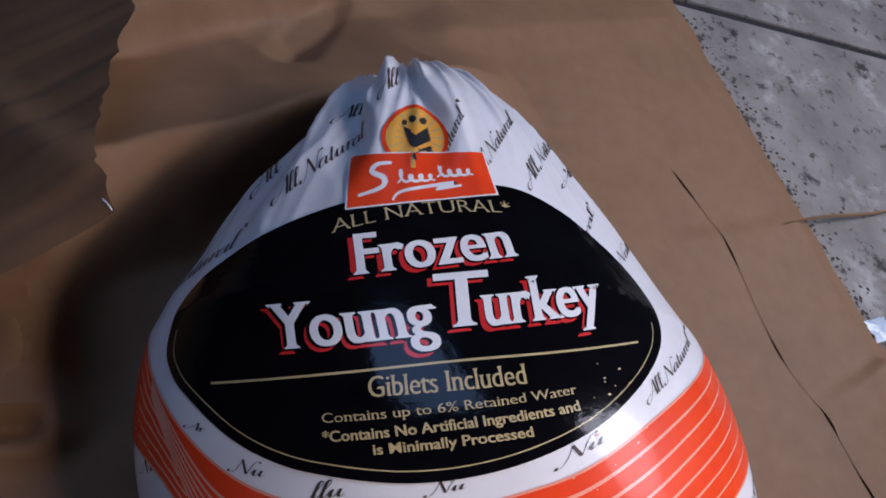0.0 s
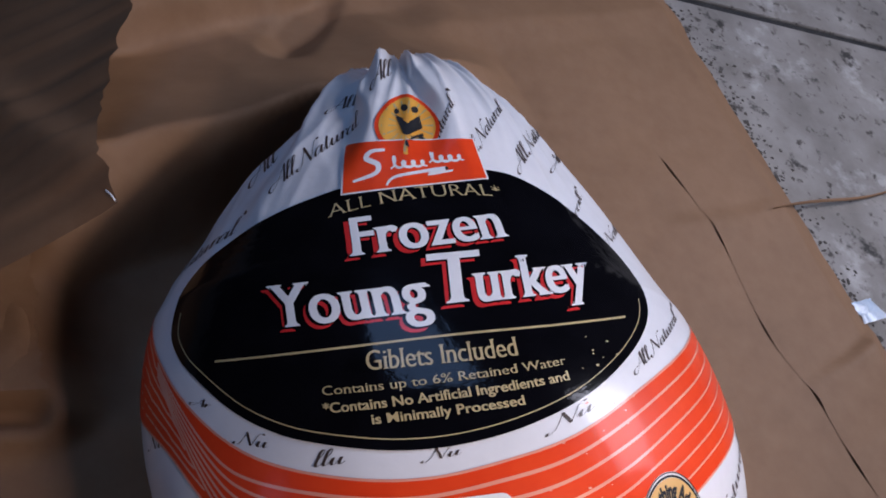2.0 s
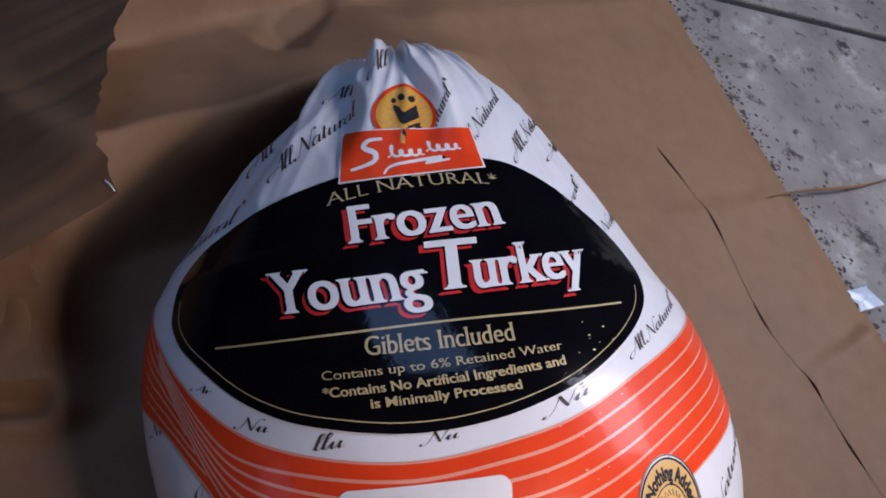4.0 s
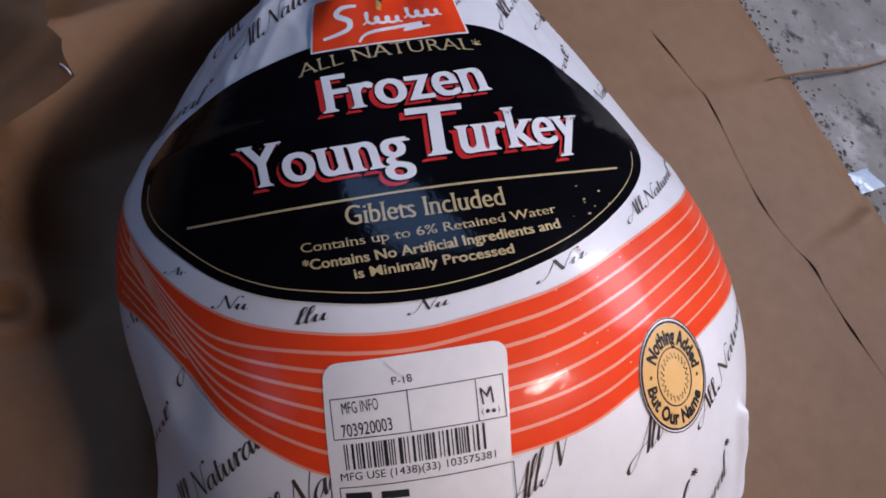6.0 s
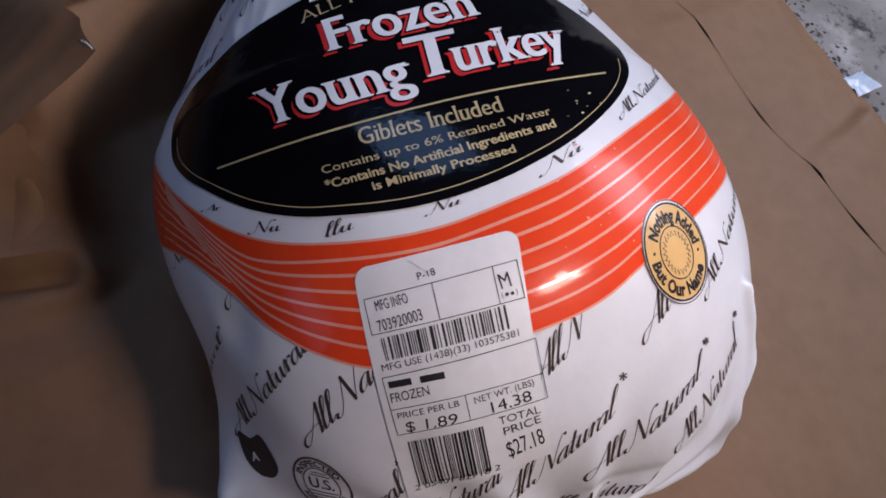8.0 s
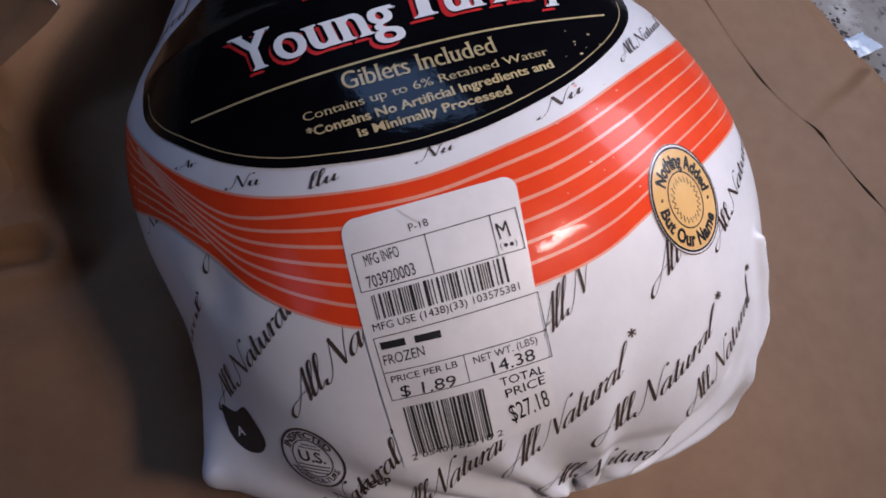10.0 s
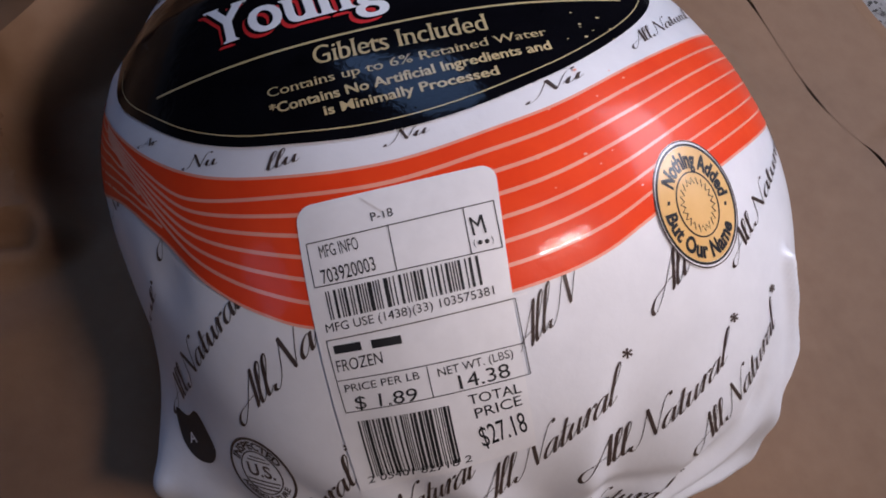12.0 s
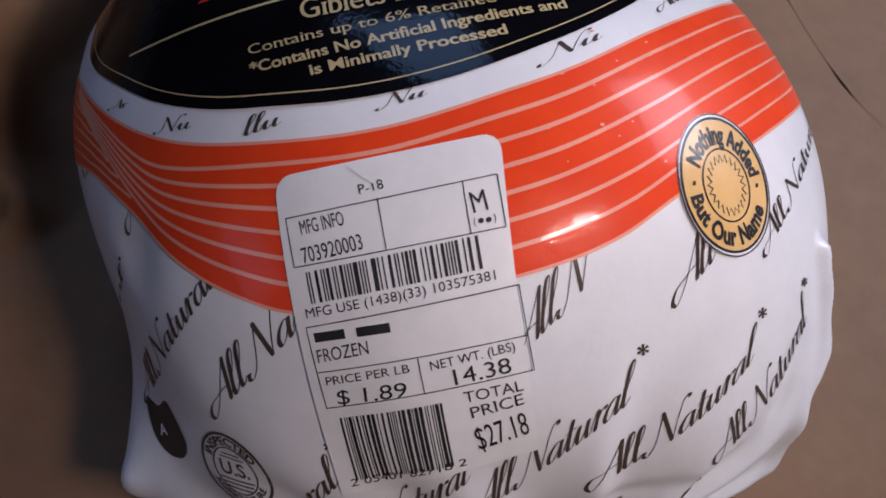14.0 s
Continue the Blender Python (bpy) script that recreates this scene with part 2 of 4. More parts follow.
# narrow panel between the slit and the paper's border
V, n, m = [], 330, 50
for i in range(n):
    y = -0.75 + 1.40 * i / (n - 1)
    xl = slit_x(y) + gap(y) / 2
    xr = max(xl + 0.01, 0.404 + (0.443 - y) * 0.298 + 0.003 * noise.noise((y * 30, 2, 1)))
    for j in range(m):
        s = j / (m - 1)
        x = xl + (xr - xl) * s
        V.append((x, y, paper_z(x, y) * (1 - 0.75 * max(0, s - 0.8) / 0.2)))
mesh_ob("side_panel", V, grid_faces(n, m), M_KRAFT, paper_bag)

# thin folded strip that runs over the border on to the stone
V = []
for i in range(40):
    s = i / 39
    x, y = 0.424 + 0.20 * s, 0.219 + 0.056 * s + 0.002 * math.sin(s * 7)
    w = 0.0006 + 0.0010 * math.sin(math.pi * s)
    z = paper_z(x, y) * (1 - s) + 0.004
    V += [(x, y - w, z - 0.002), (x, y - w * 0.3, z + 0.0015), (x, y + w, z - 0.001)]
mesh_ob("folded_strip", V, grid_faces(40, 3), M_KRAFT, paper_bag, "narrow reddish brown folded paper strip")


def torn_sheet(name, x_left, y_low, y_high, edge, height, seed, label):
    """A raised flap; edge(s) gives the torn border's x for s from low to high."""
    V, n, m = [], 90, 60
    for i in range(n):
        s = i / (n - 1)
        for j in range(m):
            q = j / (m - 1)
            xe, ylow = edge(s), y_low(q)
            x = x_left + (xe - x_left) * q
            y = ylow + (y_high - ylow) * s
            x += 0.004 * q * noise.noise((s * 26, seed, 1)) + 0.002 * q * noise.noise((s * 80, seed, 3))
            V.append((x, y, height(s, q) + 0.003 * noise.noise((x * 14, y * 9, seed)) + 0.002 * ridged(x, y, 6, seed)))
    return mesh_ob(name, V, grid_faces(n, m), M_KRAFT, paper_bag, label)


TEAR = spline([(0.098, -0.1005), (0.115, -0.106), (0.127, -0.110), (0.139, -0.114), (0.165, -0.1125), (0.194, -0.111), (0.239, -0.107), (0.31, -0.10), (0.46, -0.09)], 8)
torn_sheet("torn_flap", -0.50, lambda q: 0.030 + 0.068 * q ** 3 + 0.004 * noise.noise((q * 22, 4, 4)) * (1 - q), 0.46,
           lambda s: float(np.interp(0.098 + 0.362 * s, TEAR[:, 0], TEAR[:, 1])),
           lambda s, q: max(0.022, 0.106 - 0.30 * (1 - q)) - 0.02 * s + 0.006 * max(0, 1 - abs(s - 0.16 + 1.6 * (q - 0.93)) / 0.07), 6.3, "torn raised flap of brown kraft paper")
curl = []
for i in range(14):
    s = i / 13
    for w in (-1, 0, 1):
        curl.append((-0.1045 + 0.005 * s, 0.103 - 0.006 * s + 0.0006 * w, 0.109 + 0.002 * math.sin(2.5 * s) + 0.0005 * (w == 0)))
mesh_ob("torn_curl", curl, grid_faces(14, 3), M_LABEL, paper_bag, "small pale curl on torn paper border")
# lower overlapping layer, open along its front border
torn_sheet("overlap_flap", -0.50, lambda q: 0.022 + 0.008 * q + 0.002 * noise.noise((q * 11, 9, 4)), 0.16,
           lambda s: -0.124 - 0.035 * s, lambda s, q: 0.026 + 0.010 * q ** 5 - 0.004 * s, 2.7, "overlapping creased layer of brown kraft paper")

# ---- the frozen turkey: bag of film round the bird ----
turkey = tagged(new("frozen_turkey"), "frozen turkey in white printed plastic bag on brown paper", "packaged turkey")
turkey.location = (0.065, 0.02, 0.010)
Y_END, Y_CROWN, ROUND, BLUNT = -0.1539, 0.2439, 1.0212, 1.2356
AXIS_X, AXIS_Z = (0.0654, -0.0085, 0.0031), (0.0899, -0.0202, -0.0116)
WIDE = (0.1471, -0.0676, 0.0132, -0.0180, 0.0114, -0.0054, 0.0021, -0.0006)
HIGH = (0.1047, 0.0059, 0.0061, 0.0105, -0.0069, -0.0027)
C0 = Vector((0.0644, 0.0, 0.1748))
AN, AU, AV = Vector((-0.4171, -0.4602, 0.7837)), Vector((0.9038, -0.1194, 0.4109)), Vector((-0.0955, 0.8797, 0.4658))


def bag_base(phi, theta):
    s, r = np.cos(phi), np.sin(phi)
    s = np.where(s > 0, np.abs(s) ** BLUNT, s)
    w = r * sum(a * np.cos(k * phi) for k, a in enumerate(WIDE))
    h = r * sum(a * np.cos(k * phi) for k, a in enumerate(HIGH))
    x = AXIS_X[0] + AXIS_X[1] * s + AXIS_X[2] * s * s
    z = AXIS_Z[0] + AXIS_Z[1] * s + AXIS_Z[2] * s * s
    y = (Y_END + Y_CROWN) / 2 + (Y_CROWN - Y_END) / 2 * s
    c, d = np.cos(theta), np.sin(theta)
    x, y, z = x + w * np.sign(c) * abs(c) ** ROUND, y + 0 * theta, z + h * np.sign(d) * abs(d) ** ROUND
    # the leg end bulges out low on one side
    k = np.clip((0.0828 - x) / 0.0828, 0, 1)
    bulge = 0.0428 * k * k * (3 - 2 * k) * np.exp(-((y + 0.1219) / 0.046) ** 2 - ((z - 0.0609) / 0.0249) ** 2)
    return np.stack([x - bulge, y, z], -1)


NP, NT = 300, 420
phi = 0.004 + (math.pi - 0.008) * np.linspace(0, 1, NP) ** 1.0
theta = np.linspace(0, 2 * math.pi, NT, endpoint=False)
PH, TH = np.meshgrid(phi, theta, indexing="ij")
G = bag_base(PH, TH)
dp, dt = bag_base(PH + 1e-4, TH) - G, bag_base(PH, TH + 1e-4) - G
NORMAL = np.cross(dp, dt)
NORMAL /= np.linalg.norm(NORMAL, axis=-1, keepdims=True)
NORMAL *= np.sign(np.sum(NORMAL * (G - np.array([0.066, 0.04, 0.09])), -1, keepdims=True))
for i in range(NP):
    near = math.exp(-(phi[i] / 0.55) ** 2)          # gathers towards the crown
    rim = math.exp(-((phi[i] - math.pi) / 0.45) ** 2)   # gathers at the closed end
    for j in range(NT):
        x, y, z = G[i, j]
        a = theta[j]
        wob = 1.5 * noise.noise((math.cos(a) * 2, math.sin(a) * 2, phi[i] * 1.5))
        far = math.exp(-(phi[i] / 0.85) ** 2)
        ray = noise.noise((math.cos(a) * 3.2 + 5, math.sin(a) * 3.2, phi[i] * 0.9))
        thin = noise.noise((math.cos(a) * 8 + 2, math.sin(a) * 8, phi[i] * 1.2))
        d = far * (0.0085 * (0.5 - 2.4 * abs(ray) ** 0.8) + 0.0042 * (0.5 - 2 * abs(thin) ** 0.8)) + near * 0.0025 * math.sin(13 * a + 2 * wob)
        d += rim * 0.003 * math.sin(13 * a + 2 * wob)
        d += 0.0016 * noise.noise((x * 17, y * 17, z * 17 + 4))
        low = max(0.0, min(1.0, (0.10 - z) / 0.06))
        d += low * 0.004 * noise.noise((x * 45, y * 45, z * 30))
        left = max(0.0, min(1.0, (0.02 - x) / 0.06)) * max(0.0, min(1.0, (y - 0.05) / 0.08))
        d += left * 0.0080 * (0.6 - abs(math.sin(30 * (x * 0.6 + z) + 2.5 * noise.noise((x * 10, y * 10, z * 10)))) ** 0.7)
        d += left * 0.0030 * (0.5 - abs(math.sin(71 * (x * 0.5 + z) + 3 * noise.noise((x * 14, y * 14, z * 14)))))
        # overlapping pleats that run from the gathered crown down one flank
        fl = max(0.0, min(1.0, (a / math.pi - 0.50) / 0.10)) * max(0.0, min(1.0, (0.92 - a / math.pi) / 0.15)) * max(0.0, min(1.0, (1.25 - phi[i]) / 0.5))
        if fl > 0:
            saw = (a * 8.0 / math.pi + 0.45 * phi[i] + 0.55 * noise.noise((a * 2.0, phi[i] * 2.2, 3.0))) % 1.0
            d += fl * 0.0150 * ((saw / 0.82 if saw < 0.82 else (1 - saw) / 0.18) - 0.5) * (0.55 + 0.9 * abs(noise.noise((a * 3, phi[i] * 3, 9.0))))
        G[i, j] += NORMAL[i, j] * d


def along(points):
    """Distance of every place of the bag from a smooth line through the points."""
    c = spline(points, 40)
    best = np.full(G.shape[:2], 9.0)
    for q in c:
        best = np.minimum(best, np.linalg.norm(G - q, axis=-1))
    return best


# crimped rim of the film at the closed end, a crease beside it, and a pinched tip
uneven = np.array([[noise.noise((p[0] * 60, p[1] * 60, p[2] * 60)) for p in row] for row in G])
rim_d = along([(0.163, -0.080, 0.158), (0.168, -0.104, 0.139), (0.163, -0.124, 0.127), (0.154, -0.142, 0.106), (0.122, -0.150, 0.105), (0.084, -0.152, 0.108), (0.050, -0.152, 0.110)])
fold_d = along([(0.152, -0.109, 0.1475), (0.1465, -0.1275, 0.134), (0.130, -0.141, 0.123), (0.1055, -0.146, 0.122), (0.0775, -0.147, 0.123)])
tip_d = np.linalg.norm(G - np.array((-0.064, -0.114, 0.066)), axis=-1)
dent_d = np.linalg.norm(G - np.array((-0.0535, -0.057, 0.133)), axis=-1)
push = 0.0036 * np.exp(-(rim_d / 0.0034) ** 2) * (0.9 + 0.9 * uneven)
push -= 0.0016 * np.exp(-(fold_d / 0.004) ** 2) * (1 + 0.8 * uneven)
push += 0.007 * np.exp(-(tip_d / 0.008) ** 2) - 0.002 * np.exp(-(dent_d / 0.012) ** 2)
G += NORMAL * push[..., None]
G[..., 2] = np.maximum(G[..., 2], 0.0115)
verts = G.reshape(-1, 3).tolist()
faces = grid_faces(NP, NT, True)
verts += [tuple(G[0].mean(0)), tuple(G[-1].mean(0))]
faces += [(len(verts) - 2, (j + 1) % NT, j) for j in range(NT)]
faces += [(len(verts) - 1, (NP - 1) * NT + j, (NP - 1) * NT + (j + 1) % NT) for j in range(NT)]
bag = mesh_ob("bag", [Vector(v) - turkey.location for v in verts], faces, M_BAG, turkey, "glossy white plastic film, gathered at the crown")
TREE = BVHTree.FromPolygons([Vector(v) for v in verts], faces)
VN = [v.normal.copy() for v in bag.data.vertices]
if sum(VN[i].dot(Vector(verts[i]) - Vector((0.066, 0.04, 0.09))) for i in range(0, len(verts), 50)) < 0:
    bag.data.flip_normals()
    VN = [-v for v in VN]
MID = Vector((0.066, 0.03, 0.092))


def on_bag(u, v, lift):
    """Place and normal on the film for print coordinates in millimetres, lifted by so many hundredths of a millimetre."""
    o = C0 + AU * (u * 0.001) + AV * (v * 0.001)
    p, nrm, face, _ = TREE.ray_cast(o + AN * 0.4, -AN)
    if p is None:
        flat = o - AN * (o - MID).dot(AN)
        p, nrm, face, d = TREE.find_nearest(flat)
        p, nrm, face, d = TREE.find_nearest(flat - AN * (2.0 * d))
    total, k = Vector((0, 0, 0)), 0
    for i in faces[face]:
        total += VN[i] / ((Vector(verts[i]) - p).length + 1e-5)
    total.normalize()
    return p + total * (lift * 1.25e-5) - turkey.location, total


def printed(name, points, polys, lift, material, parent, label=""):
    hits = [on_bag(u, v, lift if np.isscalar(lift) else lift[i]) for i, (u, v) in enumerate(points)]
    fixed = []
    for f in polys:
        a, b, c = (hits[k][0] for k in f[:3])
        facing = (b - a).cross(c - a).dot(hits[f[0]][1])
        fixed.append(tuple(f) if facing > 0 else tuple(reversed(f)))
    return mesh_ob(name, [h[0] for h in hits], fixed, material, parent, label, True, [h[1] for h in hits])


def filled(name, outline, lift, material, parent, label="", rings=14, centre=None):
    """A printed patch within a star-shaped closed outline."""
    o = np.array(outline)
    c = o.mean(0) if centre is None else np.array(centre)
    n = len(o)
    pts = [c] + [c + (o[j] - c) * (i + 1) / rings for i in range(rings) for j in range(n)]
    polys = [(0, 1 + j, 1 + (j + 1) % n) for j in range(n)]
    polys += [(1 + i * n + j, 1 + (i + 1) * n + j, 1 + (i + 1) * n + (j + 1) % n, 1 + i * n + (j + 1) % n) for i in range(rings - 1) for j in range(n)]
    return printed(name, pts, polys, lift, material, parent, label)


def line(name, path, width, lift, material, parent, label="", closed=False):
    """A printed line along the path; width in millimetres, one number or one for each point."""
    p = np.array(path, float)
    n = len(p)
    pts = []
    for i in range(n):
        d = p[(i + 1) % n] - p[i - 1] if closed else p[min(i + 1, n - 1)] - p[max(i - 1, 0)]
        d /= np.hypot(*d) + 1e-9
        w = (width if np.isscalar(width) else width[i]) / 2
        nrm = np.array([-d[1], d[0]]) * w
        pts += [p[i] - nrm, p[i] + nrm]
    polys = [(2 * i, (2 * i + 2) % (2 * n), (2 * i + 3) % (2 * n), 2 * i + 1) for i in range(n if closed else n - 1)]
    return printed(name, pts, polys, lift, material, parent, label)


def straight(a, b, n=12):
    return [(a[0] + (b[0] - a[0]) * i / n, a[1] + (b[1] - a[1]) * i / n) for i in range(n + 1)]


def glyphs(text, bold=0.0, shear=0.0, fine=None, serif=0.0):
    """Flat outlines of a text: points with x from 0 to 1 along its width, y in cap heights; and its triangles."""
    cu = bpy.data.curves.new("lettering", "FONT")
    cu.body, cu.size, cu.offset, cu.shear, cu.resolution_u = text, 1.0, bold, shear, 4
    ob = new("lettering", cu)
    me = bpy.data.meshes.new_from_object(ob.evaluated_get(bpy.context.evaluated_depsgraph_get()))
    bpy.data.objects.remove(ob)
    bpy.data.curves.remove(cu)
    bm = bmesh.new()
    bm.from_mesh(me)
    bpy.data.meshes.remove(me)
    bmesh.ops.triangulate(bm, faces=bm.faces[:])
    bmesh.ops.remove_doubles(bm, verts=bm.verts[:], dist=1e-5)
    if serif:
        # bracketed feet at both sides of every stem's end
        for e in [e for e in bm.edges if e.is_boundary and abs(e.verts[0].co.y - e.verts[1].co.y) < 1e-3 and 0.03 < e.calc_length() < 0.15]:
            ends = sorted(e.verts, key=lambda v: v.co.x)
            y = ends[0].co.y
            inward = 1 if e.link_faces[0].calc_center_median().y > y else -1
            for v, s in zip(ends, (-1, 1)):
                x = v.co.x
                ring = [bm.verts.new((x + s * dx, y + inward * dy, 0)) for dx, dy in ((0, 0), (serif, 0), (serif, 0.022), (0.35 * serif, 0.035), (0, 0.075))]
                bm.faces.new(ring if s * inward > 0 else ring[::-1])
        bmesh.ops.triangulate(bm, faces=bm.faces[:])
    for _ in range(3 if fine else 0):
        long = [e for e in bm.edges if e.calc_length() > fine]
        if not long:
            break
        bmesh.ops.subdivide_edges(bm, edges=long, cuts=1)
        bmesh.ops.triangulate(bm, faces=bm.faces[:])
    bm.verts.index_update()
    xs = [v.co.x for v in bm.verts]
    lo, hi = min(xs), max(xs)
    pts = [((v.co.x - lo) / (hi - lo), v.co.y / 0.70) for v in bm.verts]
    polys = [[v.index for v in f.verts] for f in bm.faces]
    bm.free()
    return pts, polys


def lettering(text, a, b, up, lift, material, parent, label="", bold=0.0, shear=0.0, bow=0.0, fine=0.3, shift=(0, 0), nib=0.0, serif=0.0):
    """Text from a to b with cap height up, in print coordinates; bow bends the line of the text."""
    pts, polys = glyphs(text, bold, shear, fine, serif)
    a, b, up = np.array(a), np.array(b), np.array(up)
    side = np.array([b[1] - a[1], a[0] - b[0]])
    place = [tuple(a + (b - a) * x + up * y + side * bow * 4 * x * (1 - x) + np.array(shift)) for x, y in pts]
    if nib:
        step = (b - a) / np.hypot(*(b - a)) * nib * np.hypot(*up)
        more = [tuple(np.array(q) + step) for q in place]
        k = len(place)
        place, polys = place + more, list(polys) + [[i + k for i in f] for f in polys]
        lift = [lift] * k + [lift + 3] * k
    return printed("lettering", place, polys, lift, material, parent, label)


# red band with light stripes
BAND_TOP = spline([(-175, 24), (-150, 2), (-122.9, -16.5), (-95.2, -27.9), (-62, -32.6), (-31.7, -32.8), (-1.3, -27.4), (20.4, -21.9), (45.8, -11.5), (75, 0), (115, 15)], 20)
BAND_LOW = spline([(-170, -22), (-140.5, -29.7), (-118.4, -43.5), (-99, -60.5), (-79.6, -72.1), (-59.5, -78.8), (-29.4, -78.2), (0.8, -75.7), (24.4, -70.2), (51.1, -57.3), (118, -30)], 20)
rows = 30
pts = [BAND_TOP[i] + (BAND_LOW[i] - BAND_TOP[i]) * j / rows for i in range(len(BAND_TOP)) for j in range(rows + 1)]
red_band = printed("red_band", pts, grid_faces(len(BAND_TOP), rows + 1), 24, M_RED, turkey, "glossy orange-red printed band with pale stripes")
MIDLINE = (BAND_TOP + BAND_LOW)[:, 0] / 2
for k in range(6):
    # stripes run together along a crease near one end of the band
    share = np.interp(MIDLINE, (-150, -140, -126, -112, -100, -86, -62), (0.03 + 0.02 * k, 0.07 + 0.04 * k, 0.17 + 0.09 * k, 0.31 + 0.105 * k, 0.24 + 0.12 * k, 0.17 + 0.135 * k, (k + 1) / 7 - 0.01))
    share = np.convolve(np.pad(share, 8, mode="edge"), np.ones(17) / 17, mode="valid")
    keep = MIDLINE > -146
    path = (BAND_TOP + (BAND_LOW - BAND_TOP) * share[:, None])[keep]
    line("stripe", path, [0.7 + 0.6 * math.sin(math.pi * i / len(path)) for i in range(len(path))], 30, M_PINK, red_band)
    # short ones that leave the crease towards the far side
    u0 = -143 + 5.5 * k
    f0, f1 = float(np.interp(u0, (-150, -126, -110), (0.15, 0.62, 0.9))), 0.12 + 0.145 * k
    path = []
    for i in range(14):
        q = i / 13
        u = u0 + (-176 - u0) * q
        j = float(np.interp(u, MIDLINE, np.arange(len(MIDLINE))))
        t_, l_ = BAND_TOP[int(j)], BAND_LOW[int(j)]
        f = f0 + (f1 - f0) * q ** 0.8
        path.append((u, t_[1] + (l_[1] - t_[1]) * f))
    line("stripe", path, 0.8, 28, M_PINK, red_band)
for edge in (BAND_TOP, BAND_LOW):
    line("stripe", edge, 0.9, 30, M_PINK, red_band)

# black panel with its gold outline
OVAL = spline([(-145.5, 14.3), (-144.5, 33), (-128, 50.5), (-104, 65), (-76, 75.5), (-41, 83), (-10, 84.5), (13, 76), (38, 57), (55, 37), (60, 20), (51, 6), (29, -8), (4, -17.2), (-19, -22.3), (-41, -24), (-65, -22.6), (-85, -20), (-105, -14), (-125, -4), (-138, 4)], 6, True)
oval = filled("oval_panel", OVAL, 40, M_BLACK, turkey, "glossy black oval printed panel", rings=24)
mid = OVAL.mean(0)
inner = mid + (OVAL - mid) * np.array((0.955, 0.925))
first = int(np.argmax(inner[:, 0]))
inner = np.roll(inner, -first, axis=0)
line("gold_outline", inner[:int(np.argmin(inner[:, 0]))], 0.4, 52, M_GOLD, oval)
line("gold_rule", spline([(-117.7, 3.1), (-67.7, 9.1), (-15.7, 13.7), (46.4, 15.9)], 12), 0.8, 52, M_GOLD, oval)


def gold(text, a, b, up, bow=0.0, serif=0.045):
    lettering(text, a, b, up, 52, M_GOLD, oval, "gold printed lettering", bold=-0.008 if serif else 0.012, bow=-bow, nib=0.05, serif=serif)


def title(text, a, b, up):
    """White letters with a thin dark gap and a red edge behind, towards the lower side."""
    lettering(text, a, b, up, 50, M_SHADE, oval, "red edge behind white lettering", bold=0.010, fine=0.2, shift=(-1.9, -1.7), nib=0.05, serif=0.055)
    lettering(text, a, b, up, 58, M_BLACK, oval, "dark gap behind white lettering", bold=0.016, fine=0.2, shift=(-0.35, -0.35), nib=0.06, serif=0.065)
    lettering(text, a, b, up, 66, M_WHITE, oval, "large white printed lettering", bold=0.002, fine=0.2, nib=0.06, serif=0.055)


# pointed-pen letters: strokes through a few places each, x along the line, y in cap heights; then the advance
PEN = {
    "A": ([[(0.04, 0.33), (-0.16, 0.28), (-0.24, 0.10), (-0.12, -0.05), (0.08, 0.16), (0.24, 0.52), (0.42, 1.0)], [(0.42, 1.0), (0.43, 0.5), (0.44, 0.0)], [(0.02, 0.32), (0.24, 0.36), (0.50, 0.34)]], 0.50),
    "l": ([[(-0.02, 0.08), (0.10, 0.42), (0.20, 0.84), (0.16, 1.0), (0.09, 0.86), (0.07, 0.5), (0.06, 0.16), (0.11, 0.0), (0.24, 0.14)]], 0.22),
    "N": ([[(-0.16, 0.12), (-0.19, 0.0), (-0.08, -0.06), (0.05, 0.16), (0.11, 0.6), (0.14, 1.0)], [(0.13, 1.0), (0.29, 0.52), (0.46, 0.0)], [(0.46, 0.0), (0.52, 0.5), (0.60, 0.92), (0.72, 1.02), (0.76, 0.92)]], 0.62),
    "a": ([[(0.30, 0.36), (0.22, 0.45), (0.08, 0.34), (0.02, 0.14), (0.08, 0.0), (0.20, 0.10), (0.30, 0.36)], [(0.31, 0.44), (0.29, 0.2), (0.32, 0.0), (0.44, 0.14)]], 0.40),
    "t": ([[(-0.02, 0.14), (0.08, 0.40), (0.13, 0.74)], [(0.13, 0.74), (0.10, 0.36), (0.10, 0.08), (0.16, 0.0), (0.27, 0.14)], [(0.00, 0.46), (0.13, 0.47), (0.26, 0.48)]], 0.25),
    "u": ([[(-0.02, 0.14), (0.04, 0.34), (0.09, 0.44)], [(0.09, 0.44), (0.07, 0.16), (0.12, 0.0), (0.22, 0.12), (0.31, 0.44)], [(0.31, 0.44), (0.29, 0.2), (0.33, 0.0), (0.45, 0.14)]], 0.42),
    "r": ([[(-0.02, 0.14), (0.06, 0.40), (0.09, 0.48), (0.13, 0.42)], [(0.13, 0.44), (0.11, 0.2), (0.10, 0.0)], [(0.11, 0.16), (0.19, 0.38), (0.27, 0.45), (0.30, 0.38)]], 0.30),
    " ": ([], 0.24),
}


